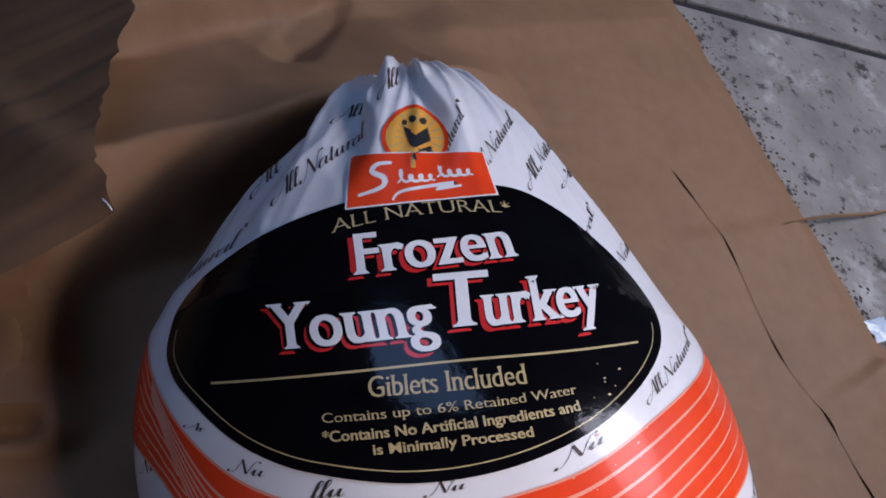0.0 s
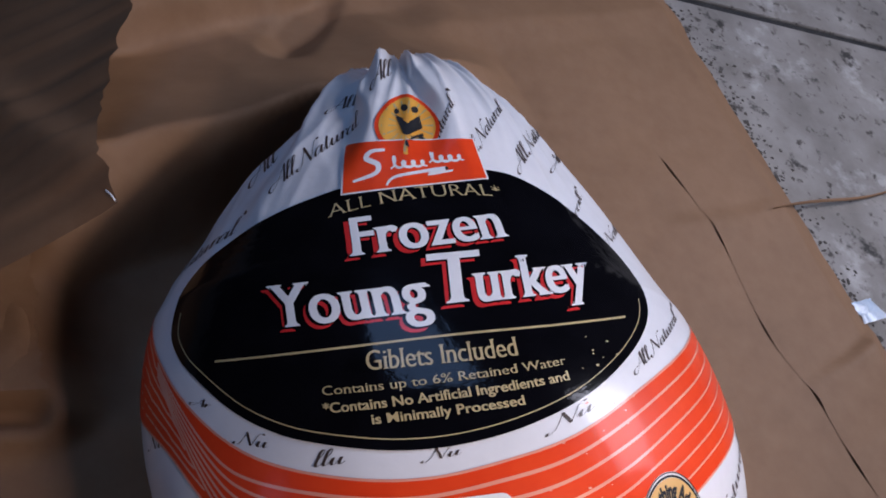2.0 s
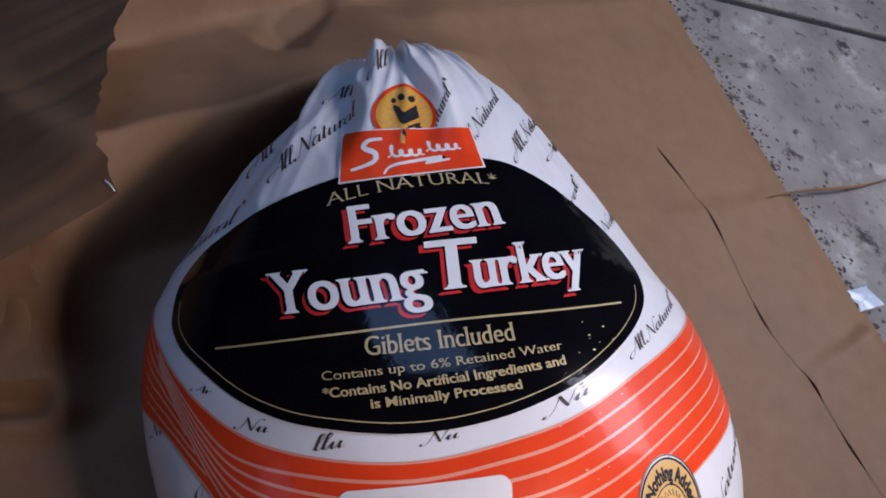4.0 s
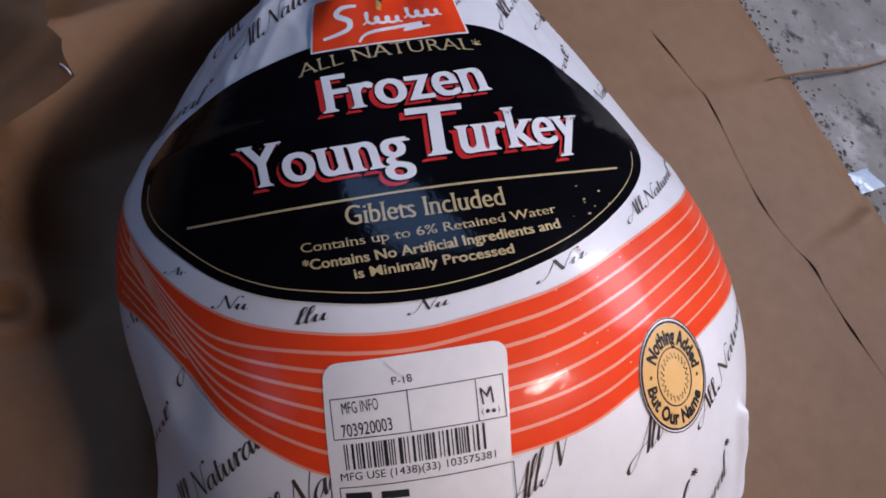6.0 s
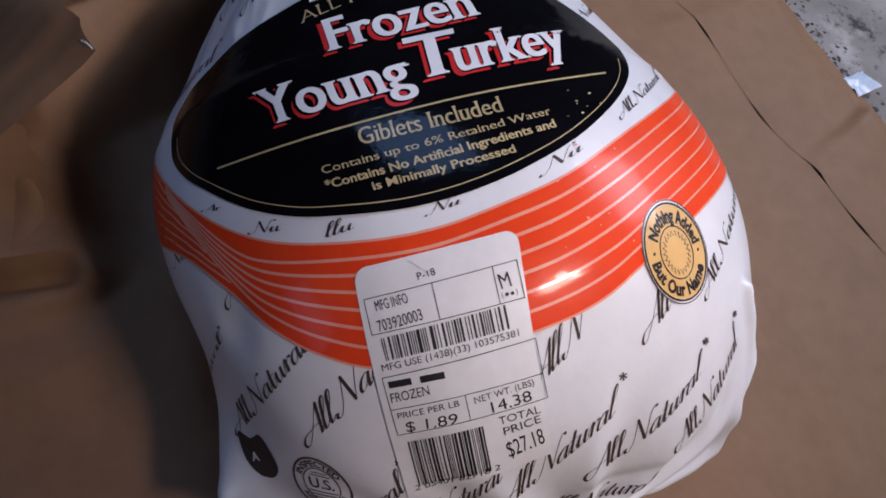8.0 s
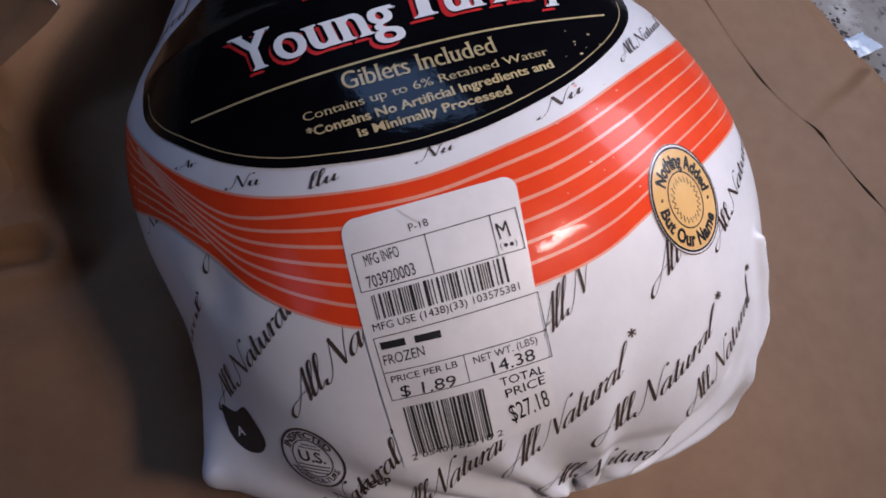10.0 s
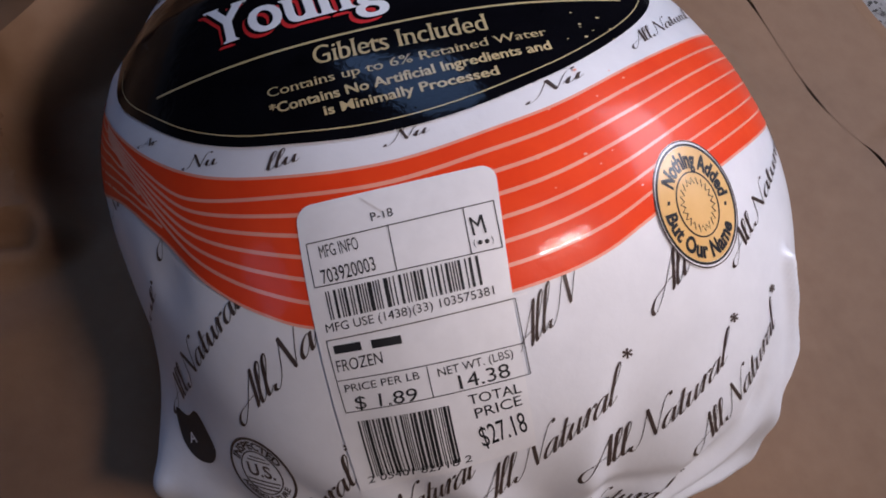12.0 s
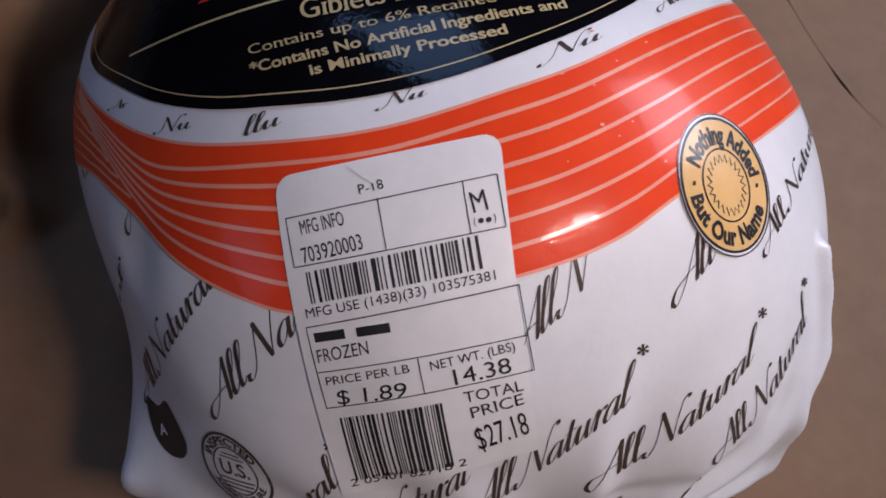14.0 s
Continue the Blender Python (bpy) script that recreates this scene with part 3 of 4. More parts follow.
def pen_text(text, thick, thin):
    """Strokes of a pointed pen, heavy on the way down: points, faces and a small step of height for each stroke."""
    pts, polys, steps, x0 = [], [], [], 0.0
    for n, ch in enumerate(text):
        strokes, advance = PEN[ch]
        for k, st in enumerate(strokes):
            c = spline(st, 6)
            d = np.gradient(c, axis=0)
            d /= np.linalg.norm(d, axis=1, keepdims=True) + 1e-9
            w = thin + (thick - thin) * np.clip(-d[:, 1], 0, 1) ** 1.5
            w[0], w[-1] = w[0] * 0.6 + 0.2 * thin, w[-1] * 0.6 + 0.2 * thin
            base = len(pts)
            for i in range(len(c)):
                side = np.array((-d[i, 1], d[i, 0] * 0.8)) * w[i] / 2
                for q in (c[i] - side, c[i] + side):
                    pts.append((q[0] + x0, q[1]))
                    steps.append(1.5 * ((n + k) % 4))
            polys += [(base + 2 * i, base + 2 * i + 2, base + 2 * i + 3, base + 2 * i + 1) for i in range(len(c) - 1)]
        x0 += advance
    return np.array(pts), polys, steps, x0


def script(text, a, b, up, bow=0.0, foot=False):
    """Slanted copperplate lettering: heads lean far forward along the line; an asterisk follows where the text ends in one; foot: b is where the feet end."""
    a, b, up = np.array(a), np.array(b), np.array(up)
    up = up * 0.80
    high = np.hypot(*up)
    along = (b - a) / np.hypot(*(b - a))
    lean = along * 0.70 * high
    starred = text.endswith("*")
    end = b if foot else b - lean * 0.8 - along * (0.3 * high if starred else 0)
    pts, polys, steps, width = pen_text(text.rstrip("*"), 0.095, 0.026)
    side = np.array([end[1] - a[1], a[0] - end[0]])
    place = [tuple(a + (end - a) * (x / width) + (up + lean) * y + side * bow * 4 * (x / width) * (1 - x / width)) for x, y in pts]
    ob = printed("lettering", place, polys, [12 + q for q in steps], M_BROWN, turkey, "dark brown slanted copperplate lettering")
    if starred:
        c = end + (up + lean) * 1.05 + along * 0.2 * high
        for k in range(3):
            d = np.array((math.cos(k * 1.047 + 0.5), math.sin(k * 1.047 + 0.5))) * 0.17 * high
            line("asterisk_stroke", [c - d, c, c + d], [0.9, 0.35, 0.9], 12 + 2 * k, M_BROWN, ob)


script('All Natural*', (-25.5, -149.0), (22.5, -119.0), (-3.1, 12.6), foot=True)
script('All Natural*', (11.0, -146.0), (62.0, -116.0), (-4.6, 11.7), bow=0.06, foot=True)
script('All Natural*', (51.0, -148.5), (84.0, -110.0), (-6.8, 8.7), bow=0.06, foot=True)
script('All', (40.5, -90.5), (51.5, -81.0), (-5.0, 12.0), foot=True)
script('All Natural', (70.3, -82.1), (106.7, -42.1), (-7.3, 3.9))
script('All N', (-4.8, -98.2), (15.0, -81.5), (-4.0, 12.5), foot=True)
script('All Natural*', (-93.5, -106.5), (-41.5, -67.5), (-8.0, 10.5), foot=True)
script('All Natural', (-132.0, -107.0), (-85.5, -68.5), (-11.1, 6.3), foot=True)
script('ural*', (-148.5, -86.1), (-124.1, -61.6), (-4.5, 2.3))
script('A', (-118.0, -50.0), (-108.0, -41.0), (-10.0, 8.0))
script('Ar', (-125.1, -12.9), (-115.8, -13.4), (-1.5, 3.5))
script('Nu', (-102.5, -24.0), (-88.2, -24.6), (-1.7, 5.5))
script('llu', (-72.8, -29.6), (-58.9, -27.6), (-2.5, 6.2))
script('Nu', (-149.0, -34.0), (-137.0, -29.0), (-3.0, 5.0))
script('Nu', (-32.9, -27.6), (-19.9, -25.4), (-1.1, 4.3))
script('Nu', (11.4, -20.5), (29.0, -13.8), (-1.5, 5.1))
script('All Natural*', (-13.6, -162.5), (35.0, -166.0), (1.0, 10.5), foot=True)
script('All Natural*', (-108.0, -168.0), (-61.0, -130.5), (-8.3, 8.3), foot=True)
script('All Natural*', (-68.7, -161.0), (-24.7, -134.5), (-3.1, 12.6), foot=True)
script('All Natural', (-20.6, 87.9), (-3.6, 126.7), (-7.9, 4.7))
script('All Natural', (3.7, 86.0), (23.4, 128.1), (-8.9, 4.1))
script('Natural*', (-38.5, 95.3), (-28.2, 126.9), (-6.9, 3.4))
script('All', (-72.2, 132.5), (-62.2, 148.3), (-9.7, 11.4))
script('All Natural', (-112.9, 75.6), (-73.5, 113.1), (-8.8, 7.0))
script('All', (-94.7, 119.4), (-80.8, 129.0), (-6.4, 7.7))
script('All', (-129.9, 81.2), (-117.6, 99.2), (-12.4, 6.9))
script('Natural*', (-163.9, 32.4), (-122.8, 58.2), (-4.8, 7.6))
script('ural*', (28.4, 54.2), (38.5, 79.1), (-6.1, 1.0))
script('All Natural', (39.5, 39.1), (67.8, 67.1), (-6.8, 4.6))
script('All Natural*', (48.5, -4.6), (82.6, 14.5), (-6.4, 3.9))
script('All', (22.5, 90.1), (35.2, 105.9), (-6.1, 4.5))
lettering('ALL NATURAL*', (-82.3, 60.2), (-6.3, 70.8), (-2.0, 5.9), 52, M_GOLD, oval, 'thin gold printed capitals', bold=-0.018, bow=-0.05, nib=0.03, serif=0.05)
title('Frozen', (-68.8, 43.1), (-4.6, 51.4), (-5.9, 16.9))
title('Young', (-95.5, 15.6), (-33.2, 22.0), (-6.3, 16.1))
title('T', (-35.0, 23.6), (-14.5, 25.4), (-3.4, 20.4))
title('urkey', (-17.3, 24.3), (32.4, 28.2), (-3.0, 17.3))
gold('Giblets Included', (-56.0, 1.6), (-0.8, 5.1), (-1.5, 6.7))
gold('Contains up to 6% Retained Water', (-71.2, -6.6), (17.4, 1.0), (-0.8, 3.0))
gold('*Contains No Artificial Ingredients and', (-70.2, -12.4), (18.3, -4.3), (-0.9, 3.2), serif=0.0)
gold('is Minimally Processed', (-52.5, -15.7), (1.2, -11.1), (-0.8, 3.1), serif=0.0)

# emblem above the panel: plain shapes in its colours
badge_o, badge_r, badge_u = np.array((-52.5, 108.0)), np.array((13.8, 0.6)), np.array((-2.6, 16.5))


def badge_ring(k):
    out = []
    for i in range(64):
        a = 2 * math.pi * i / 64
        lobe = 1 + 0.035 * math.cos(4 * a) + 0.03 * max(0.0, math.sin(a)) ** 12
        out.append(badge_o + badge_r * math.cos(a) * k * lobe + badge_u * math.sin(a) * k * lobe)
    return np.array(out)


badge = filled("badge", badge_ring(1.10), 40, M_RED, turkey, "red-edged orange half-round printed badge")
filled("badge_face", badge_ring(0.96), 52, M_BADGE, badge, "yellow-orange badge face")
for k in range(18):
    a = 2 * math.pi * k / 18
    d = badge_r * math.cos(a) + badge_u * math.sin(a)
    line("ray", [badge_o + d * 0.4, badge_o + d * 0.65, badge_o + d * 0.9], [0.3, 0.7, 1.1], 58, M_GOLD, badge)
filled("dark_block", [badge_o + badge_r * x + badge_u * y for x, y in ((-0.42, 0.38), (0.1, 0.12), (0.42, 0.34), (0.5, -0.1), (0.0, -0.35), (-0.15, -0.3))], 64, M_INK, badge, rings=6)
for x, y, r in ((-0.05, 0.62, 0.13), (0.28, 0.55, 0.12), (0.02, -0.62, 0.14), (0.42, -0.5, 0.12), (-0.35, 0.5, 0.1)):
    filled("dark_dot", [badge_o + badge_r * (x + r * math.cos(i * 0.4)) + badge_u * (y + r * math.sin(i * 0.4)) for i in range(16)], 64, M_INK, badge, rings=3)
line("dark_bar", [badge_o + badge_r * x + badge_u * y for x, y in ((-0.05, -0.3), (0.1, -0.45), (0.5, -0.32))], 1.6, 64, M_INK, badge)

LOGO = [(-81.5, 97.5), (-21.0, 101.2), (-13.8, 80.2), (-78.0, 71.6)]


def quad(c, x, y):
    """A place in a four-cornered patch (top left, top right, bottom right, bottom left); x to the right, y down, 0 to 1."""
    c = [np.array(p) for p in c]
    return (c[0] * (1 - x) + c[1] * x) * (1 - y) + (c[3] * (1 - x) + c[2] * x) * y


def quad_patch(name, c, lift, material, parent, label="", n=16, m=12, grow=0.0):
    pts = [quad(c, -grow + (1 + 2 * grow) * i / n, -grow * 2 + (1 + 4 * grow) * j / m) for i in range(n + 1) for j in range(m + 1)]
    return printed(name, pts, grid_faces(n + 1, m + 1), lift, material, parent, label)


logo = quad_patch("brand_panel", LOGO, 64, M_WHITE, turkey, "red four-cornered panel with white strokes", grow=0.014)
quad_patch("red_face", LOGO, 74, M_RED, logo)


def stroke(points, w, n=6):
    path = [quad(LOGO, x, y) for x, y in points]
    s = spline(path, n)
    line("white_stroke", s, [w * (0.55 + 0.45 * math.sin(math.pi * i / (len(s) - 1))) for i in range(len(s))], 84, M_WHITE, logo)


stroke([(0.31, 0.20), (0.21, 0.22), (0.17, 0.36), (0.25, 0.50), (0.23, 0.68), (0.07, 0.80)], 2.6)
# two runs of running loops, each with a taller one, and an underline
for start, count, tall in ((0.34, 4, 0), (0.62, 4, 0)):
    run = []
    for i in range(count * 8 + 1):
        a = i / 8
        high = 0.26 if int(a) == tall else 0.13
        run.append((start + 0.066 * a + 0.022 * math.sin(2 * math.pi * a), 0.56 - 0.07 * (start > 0.5) - high * (0.5 - 0.5 * math.cos(2 * math.pi * a)) + 0.05))
    stroke(run, 1.5, 2)
stroke([(0.30, 0.95), (0.36, 0.80), (0.58, 0.72), (0.74, 0.70), (0.60, 0.80), (0.78, 0.76)], 1.8)

# price label: one paper sticker, its rules, bars and lettering
CORNERS = [(-63.6, -42.2), (-3.2, -38.0), (-4.0, -127.8), (-61.0, -134.2)]
corner = []
for cx, cy, rx, ry, start in ((0.92, 0.055, 0.08, 0.055, 0), (0.08, 0.055, 0.08, 0.055, 90), (0.02, 0.985, 0.02, 0.015, 180), (0.98, 0.985, 0.02, 0.015, 270)):
    for k in range(7):
        a = radians(start + 15 * k)
        corner.append((cx + rx * math.cos(a), cy - ry * math.sin(a)))
outline = []
for k in range(len(corner)):
    p, q = corner[k], corner[(k + 1) % len(corner)]
    steps = max(1, int(math.hypot((q[0] - p[0]) * 60, (q[1] - p[1]) * 95) / 3))
    outline += [quad(CORNERS, p[0] + (q[0] - p[0]) * i / steps, p[1] + (q[1] - p[1]) * i / steps) for i in range(steps)]
price_label = filled("price_label", outline, 50, M_LABEL, turkey, "white paper price label with black print", rings=24)


def ink(text, a, b, up):
    lettering(text, a, b, up, 62, M_INK, price_label, "black printed lettering", fine=None, bold=0.0)


def rule_box(c):
    for k in range(4):
        line("printed_rule", straight(c[k], c[(k + 1) % 4]), 0.3, 60, M_INK, price_label)


rule_box([(-61.2, -53.3), (-5.1, -49.0), (-4.4, -62.8), (-60.4, -66.3)])
rule_box([(-59.8, -82.6), (-3.0, -78.4), (-2.1, -102.5), (-58.7, -105.9)])
for a, b in (((-36.2, -51.1), (-35.3, -64.4)), ((-14.1, -49.7), (-13.4, -63.2)), ((-58.9, -95.4), (-2.6, -92.4)), ((-31.4, -94.2), (-31.2, -104.4))):
    line("printed_rule", straight(a, b), 0.3, 60, M_INK, price_label)


def barcode(c, count, seed):
    rng = random.Random(seed)
    x = 0.0
    widths = [rng.choice((1, 1, 1, 2, 2, 3)) for _ in range(count * 2)]
    unit = 1.0 / sum(widths)
    for k, w in enumerate(widths):
        if k % 2 == 0:
            p = [quad(c, x + dx * w * unit, y / 4) for y in range(5) for dx in (0, 1)]
            printed("code_bar", p, [(2 * i, 2 * i + 1, 2 * i + 3, 2 * i + 2) for i in range(4)], 60, M_INK, price_label)
        x += w * unit


barcode([(-57.5, -67.9), (-10.6, -63.9), (-10.3, -72.7), (-57.1, -76.4)], 38, 4)
barcode([(-55.8, -109.1), (-27.0, -107.6), (-27.2, -127.6), (-56.0, -129.6)], 28, 9)
for a, b in (((-58.0, -85.6), (-49.4, -85.2)), ((-46.2, -85.2), (-37.2, -84.9))):
    line("dark_bar", straight(a, b), 2.6, 60, M_INK, price_label)
ink('P-18', (-40.7, -49.5), (-34.2, -48.8), (-0.4, 2.5))
ink('MFG INFO', (-57.2, -58.0), (-45.3, -56.8), (-0.5, 3.7))
ink('703920003', (-57.6, -65.5), (-41.1, -63.6), (-0.5, 4.1))
ink('M', (-12.1, -58.2), (-8.2, -57.8), (-0.8, 5.5))
ink('(', (-12.4, -61.2), (-11.8, -61.2), (-0.1, 1.8))
ink(')', (-7.2, -60.9), (-6.6, -60.8), (-0.1, 1.8))
for u in (-10.5, -8.5):
    filled("ink_dot", [(u + 0.7 * math.cos(i * 0.628), -60.4 + 0.7 * math.sin(i * 0.628)) for i in range(10)], 62, M_INK, price_label, rings=2)
ink('MFG USE (1438)(33) 103575381', (-59.1, -80.1), (-8.6, -76.1), (-0.1, 2.6))
ink('FROZEN', (-58.2, -92.6), (-43.8, -91.3), (0.0, 3.7))
ink('PRICE PER LB', (-57.2, -99.2), (-34.0, -97.7), (0.0, 2.4))
ink('$ 1.89', (-55.2, -105.0), (-35.8, -104.4), (0.3, 4.2))
ink('NET WT. (LBS)', (-28.5, -98.0), (-6.2, -96.0), (-0.1, 2.6))
ink('14.38', (-22.9, -103.1), (-7.9, -102.0), (-0.2, 4.5))
ink('TOTAL', (-21.3, -108.6), (-5.6, -107.9), (-0.1, 3.2))
ink('PRICE', (-20.2, -113.6), (-6.0, -112.0), (-0.2, 3.4))
ink('$27.18', (-20.0, -124.0), (-5.7, -121.6), (-0.7, 7.3))
ink('2 05401 82718 2', (-57.8, -131.5), (-24.2, -128.2), (0.3, 2.5))
# peeled fold at the label's upper border and the step half way down
filled("lifted_fold", [(-43.5, -42.0), (-38.0, -40.8), (-36.5, -47.5), (-38.8, -46.0)], 66, M_LABEL, price_label, rings=4)
line("lifted_edge", straight((-60.6, -81.6), (0.6, -77.5), 24), 0.7, 66, M_LABEL, price_label)

# round gold seal
SEAL_O, SEAL_R, SEAL_U = np.array((57.2, -60.9)), np.array((14.6, -5.2)), np.array((0.9, 20.6))


def seal_ring(k, n=72):
    return np.array([SEAL_O + SEAL_R * math.cos(2 * math.pi * i / n) * k + SEAL_U * math.sin(2 * math.pi * i / n) * k for i in range(n)])


seal = filled("round_seal", seal_ring(1.0), 34, M_WHITE, turkey, "round gold printed seal with dark rim")
line("rim", seal_ring(0.985), 0.45, 42, M_BROWN, seal, closed=True)
line("rim", seal_ring(0.925), 0.8, 42, M_INK, seal, closed=True)
filled("gold_face", seal_ring(0.90), 44, M_ORANGE, seal)
line("rim", seal_ring(0.50), 0.5, 52, M_INK, seal, closed=True)
star = [SEAL_O + (SEAL_R * math.cos(math.pi * i / 22) + SEAL_U * math.sin(math.pi * i / 22)) * (0.42 if i % 2 else 0.32) for i in range(44)]
line("sun", star, 0.45, 52, M_INK, seal, closed=True)


def round_text(text, o, r, u, radius, size, mid_deg, span_deg, inward, lift, material, parent, bold=0.03):
    """Text on a ring: letters' heads outward along the upper arc, or inward along the lower one."""
    pts, polys = glyphs(text, bold, 0, 0.35)
    place = []
    for x, y in pts:
        if inward:
            a, rad = radians(mid_deg + span_deg * (x - 0.5)), radius + size * (1 - y)
        else:
            a, rad = radians(mid_deg - span_deg * (x - 0.5)), radius + size * y
        place.append(tuple(o + (r * math.cos(a) + u * math.sin(a)) * rad))
    printed("lettering", place, polys, lift, material, parent, "black lettering round a ring")


round_text("Nothing Added", SEAL_O, SEAL_R, SEAL_U, 0.575, 0.25, 92, 146, False, 54, M_INK, seal, bold=0.045)
round_text("But Our Name", SEAL_O, SEAL_R, SEAL_U, 0.575, 0.25, 272, 146, True, 54, M_INK, seal, bold=0.045)
for a in (8, 186):
    d = SEAL_R * math.cos(radians(a)) + SEAL_U * math.sin(radians(a))
    line("dark_dot", [SEAL_O + d * 0.66, SEAL_O + d * 0.72], 1.2, 54, M_INK, seal)

# inspection stamp and grade mark
ST_O, ST_R, ST_U = np.array((-95.5, -127.0)), np.array((12.3, -2.7)), np.array((0.4, 13.2))


def stamp_ring(k, n=48):
    return np.array([ST_O + ST_R * math.cos(2 * math.pi * i / n) * k + ST_U * math.sin(2 * math.pi * i / n) * k for i in range(n)])


stamp = line("round_stamp", stamp_ring(0.98), 1.0, 12, M_BROWN, turkey, "dark round printed inspection stamp", closed=True)
line("rim", stamp_ring(0.62), 0.5, 12, M_BROWN, stamp, closed=True)
round_text("INSPECTED", ST_O, ST_R, ST_U, 0.68, 0.22, 95, 130, False, 12, M_BROWN, stamp)
round_text("AGRICULTURE", ST_O, ST_R, ST_U, 0.68, 0.16, 272, 130, True, 12, M_BROWN, stamp)
lettering("U.S.", tuple(ST_O - ST_R * 0.42 - ST_U * 0.12), tuple(ST_O + ST_R * 0.42 - ST_U * 0.12), tuple(ST_U * 0.36), 12, M_BROWN, stamp, "dark lettering", bold=0.02)
for k in range(3):
    y = -0.25 - 0.11 * k
    line("dark_bar", straight(ST_O - ST_R * (0.5 - 0.06 * k) + ST_U * y, ST_O + ST_R * (0.5 - 0.06 * k) + ST_U * y, 6), 0.55, 12, M_BROWN, stamp)
for k in range(2):
    y = 0.34 + 0.10 * k
    line("dark_bar", straight(ST_O - ST_R * (0.36 - 0.1 * k) + ST_U * y, ST_O + ST_R * (0.36 - 0.1 * k) + ST_U * y, 6), 0.45, 12, M_BROWN, stamp)
grade = filled("grade_mark", spline([(-134, -107), (-127, -109), (-121, -106.5), (-117, -113), (-115, -121), (-119, -126), (-126, -125), (-132, -118)], 5, True), 14, M_INK, turkey, "black shield-shaped printed grade mark", rings=8)
lettering("A", (-128.0, -119.2), (-124.0, -118.6), (-0.6, 3.8), 24, M_WHITE, grade, "small white letter", bold=0.02)
lettering("Keep", (-81.4, -144.3), (-68.4, -141.0), (1.2, 5.0), 12, M_INK, turkey, "small black printed lettering", bold=0.02)

# small pale flecks scattered over the red band and the oval
rng = random.Random(21)
for k in range(26):
    u, v = (rng.uniform(8, 48), rng.uniform(-52, -12)) if k < 17 else (rng.uniform(22, 40), rng.uniform(-2, 12))
    r = rng.uniform(0.25, 0.6)
    owner = red_band if k < 17 else oval
    filled("pale_fleck", [(u + r * (1 + 0.4 * rng.random()) * math.cos(i * 0.785), v + 0.7 * r * math.sin(i * 0.785)) for i in range(8)], 56, M_PINK if k < 17 else M_GOLD, owner, rings=1)

# dark dirt on the stone along the paper's border
rng = random.Random(8)
V, F = [], []
for k in range(260):
    y = 0.02 + 0.46 * rng.random() ** 0.6
    off = 0.002 + rng.expovariate(1 / 0.012)
    cx, r, base = 0.404 + (0.443 - y) * 0.298 + off, rng.uniform(0.0006, 0.0022) * (1.8 if rng.random() < 0.07 else 1), len(V)
    sides = 7
    for i in range(sides):
        a = 2 * math.pi * i / sides
        q = r * rng.uniform(0.55, 1.3)
        V.append((cx + 1.3 * q * math.cos(a), y + q * math.sin(a), 0.0001))
    V.append((cx, y, 0.0003 + 0.35 * r))
    F += [(base + i, base + (i + 1) % sides, base + sides) for i in range(sides)]
dirt = mesh_ob("dirt_crumbs", V, F, M_DIRT, smooth=False)
tagged(dirt, "dark dirt crumbs scattered on stone beside paper", "dirt", kind="stuff")

# scrap of pale plastic at the paper's border
V = []
for i in range(9):
    for j in range(7):
        a, b = i / 8, j / 6
        V.append((0.496 + 0.026 * a - 0.006 * b, 0.116 + 0.020 * b + 0.006 * a, 0.004 + 0.006 * abs(noise.noise((a * 4, b * 4, 7))) + 0.006 * a * (1 - b)))
scrap = mesh_ob("plastic_scrap", V, grid_faces(9, 7), M_SCRAP)
tagged(scrap, "small crumpled scrap of pale blue plastic on stone", "plastic scrap")

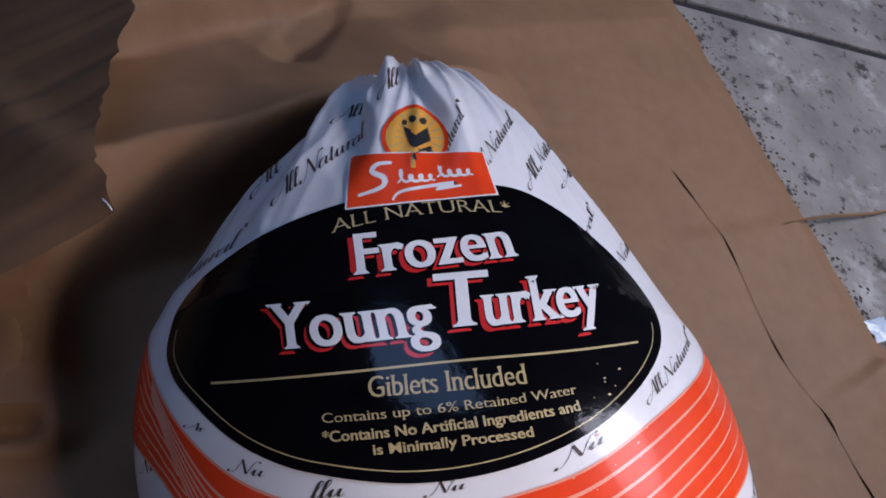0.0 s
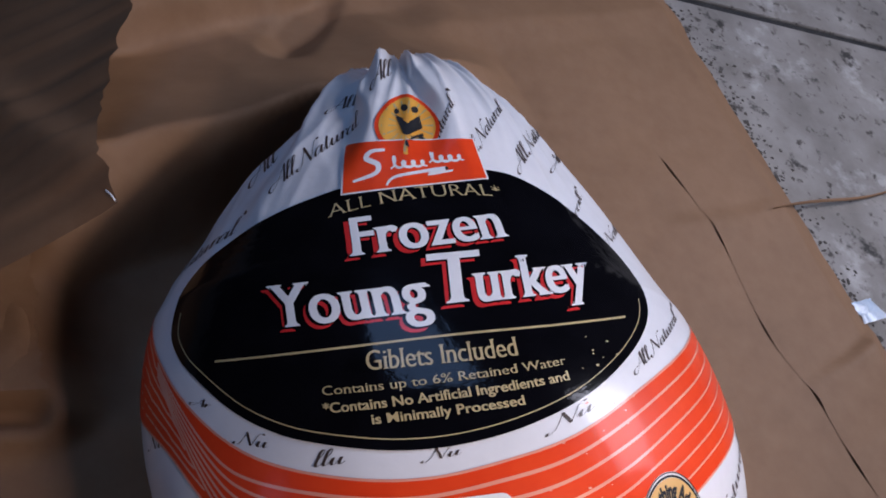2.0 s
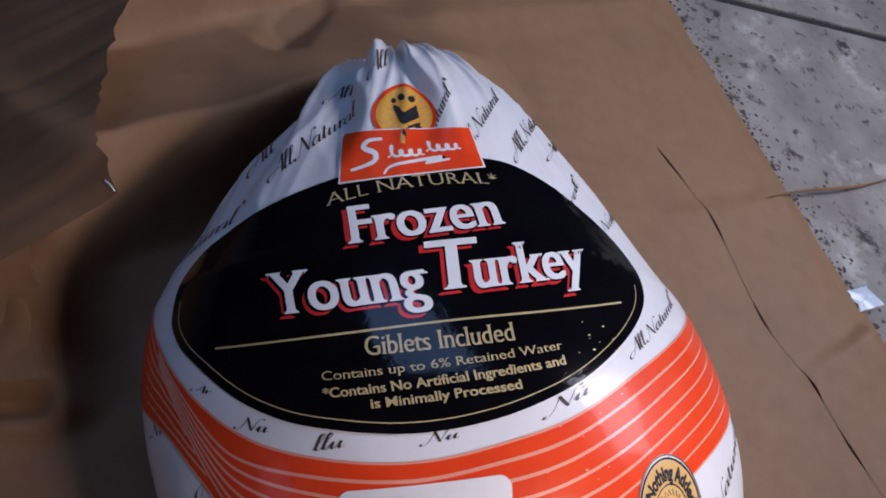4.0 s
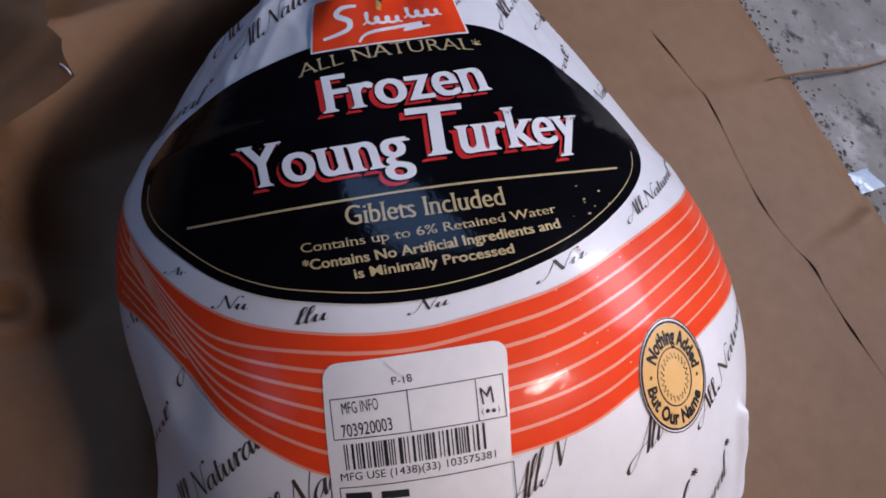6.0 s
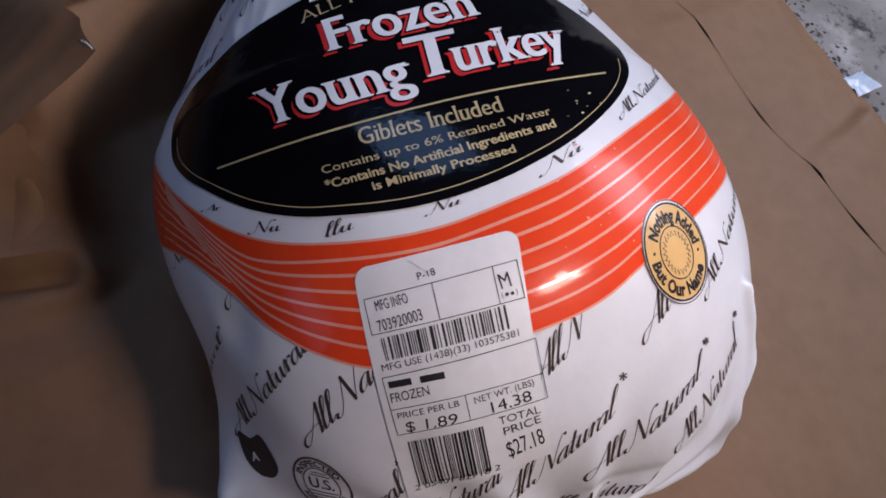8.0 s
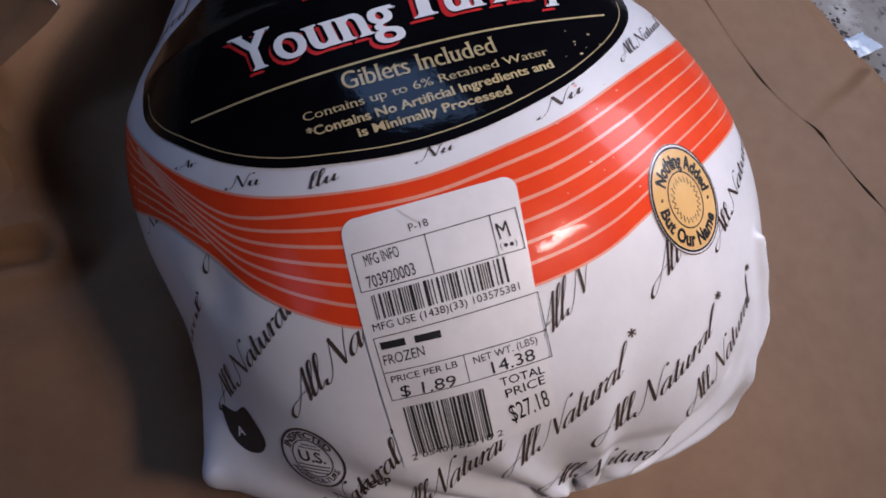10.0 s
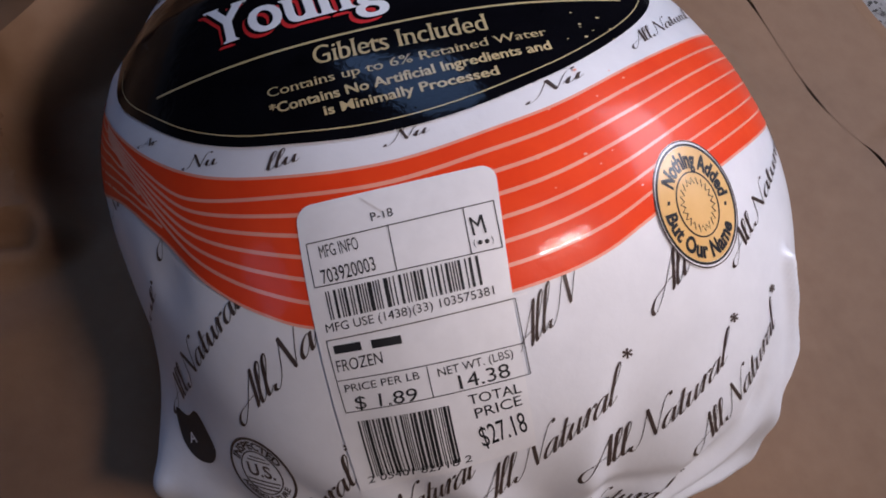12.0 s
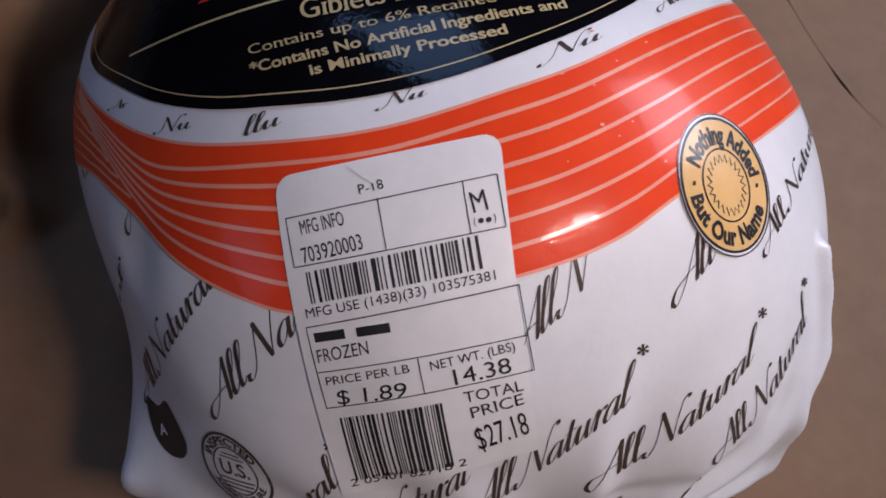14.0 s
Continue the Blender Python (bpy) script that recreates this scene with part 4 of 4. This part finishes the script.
# ---- lamp under the ceiling, windows ----
lamp = tagged(new("pendant_lamp"), "warm lamp hanging low on a thin cord", "pendant lamp")
lamp.location = (BULB[0], BULB[1], top)
bm = bmesh.new()
bmesh.ops.create_cone(bm, cap_ends=True, segments=32, radius1=0.06, radius2=0.045, depth=0.03, matrix=Matrix.Translation((0, 0, -0.015)))
part("ceiling_rose", bm, M_CEIL, lamp)
bm = bmesh.new()
bmesh.ops.create_cone(bm, cap_ends=True, segments=16, radius1=0.004, radius2=0.004, depth=2.26, matrix=Matrix.Translation((0, 0, -1.15)))
part("cord", bm, M_CEIL, lamp)
part("tube_housing", box(-0.065, 0.065, -0.014, 0.014, -2.325, -2.28, 0.004), M_CEIL, lamp, "slim dark lamp housing")
side = tagged(new("window_2"), "plain white-framed wide window to daylight", "window", kind="structure")
for q in ((x1 + 0.04, x1 + 0.08, -0.05, -0.01, 0.69, 1.15), (x1 + 0.04, x1 + 0.08, 0.51, 0.55, 0.69, 1.15), (x1 + 0.04, x1 + 0.08, -0.01, 0.51, 0.69, 0.73), (x1 + 0.04, x1 + 0.08, -0.01, 0.51, 1.11, 1.15)):
    part("window_frame", box(*q, 0.003), M_WHITE, side)
# Unseen frame put round the added west fill.
west = tagged(new("fill_window"), "added unseen white-framed window round the blue fill light", "window", kind="structure")
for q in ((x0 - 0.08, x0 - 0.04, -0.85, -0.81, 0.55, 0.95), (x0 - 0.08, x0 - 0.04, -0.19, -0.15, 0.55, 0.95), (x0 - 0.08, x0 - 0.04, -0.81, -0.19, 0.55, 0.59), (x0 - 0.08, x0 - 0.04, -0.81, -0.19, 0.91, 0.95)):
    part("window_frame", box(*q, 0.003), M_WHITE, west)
win = tagged(new("window_1"), "plain white-framed window to blue daylight", "window", kind="structure")
for q in ((-0.665, -0.625, y1 + 0.04, y1 + 0.08, 1.5, 2.75), (0.045, 0.085, y1 + 0.04, y1 + 0.08, 1.5, 2.75), (-0.625, 0.045, y1 + 0.04, y1 + 0.08, 1.5, 1.54), (-0.625, 0.045, y1 + 0.04, y1 + 0.08, 2.71, 2.75)):
    part("window_frame", box(*q, 0.003), M_WHITE, win)
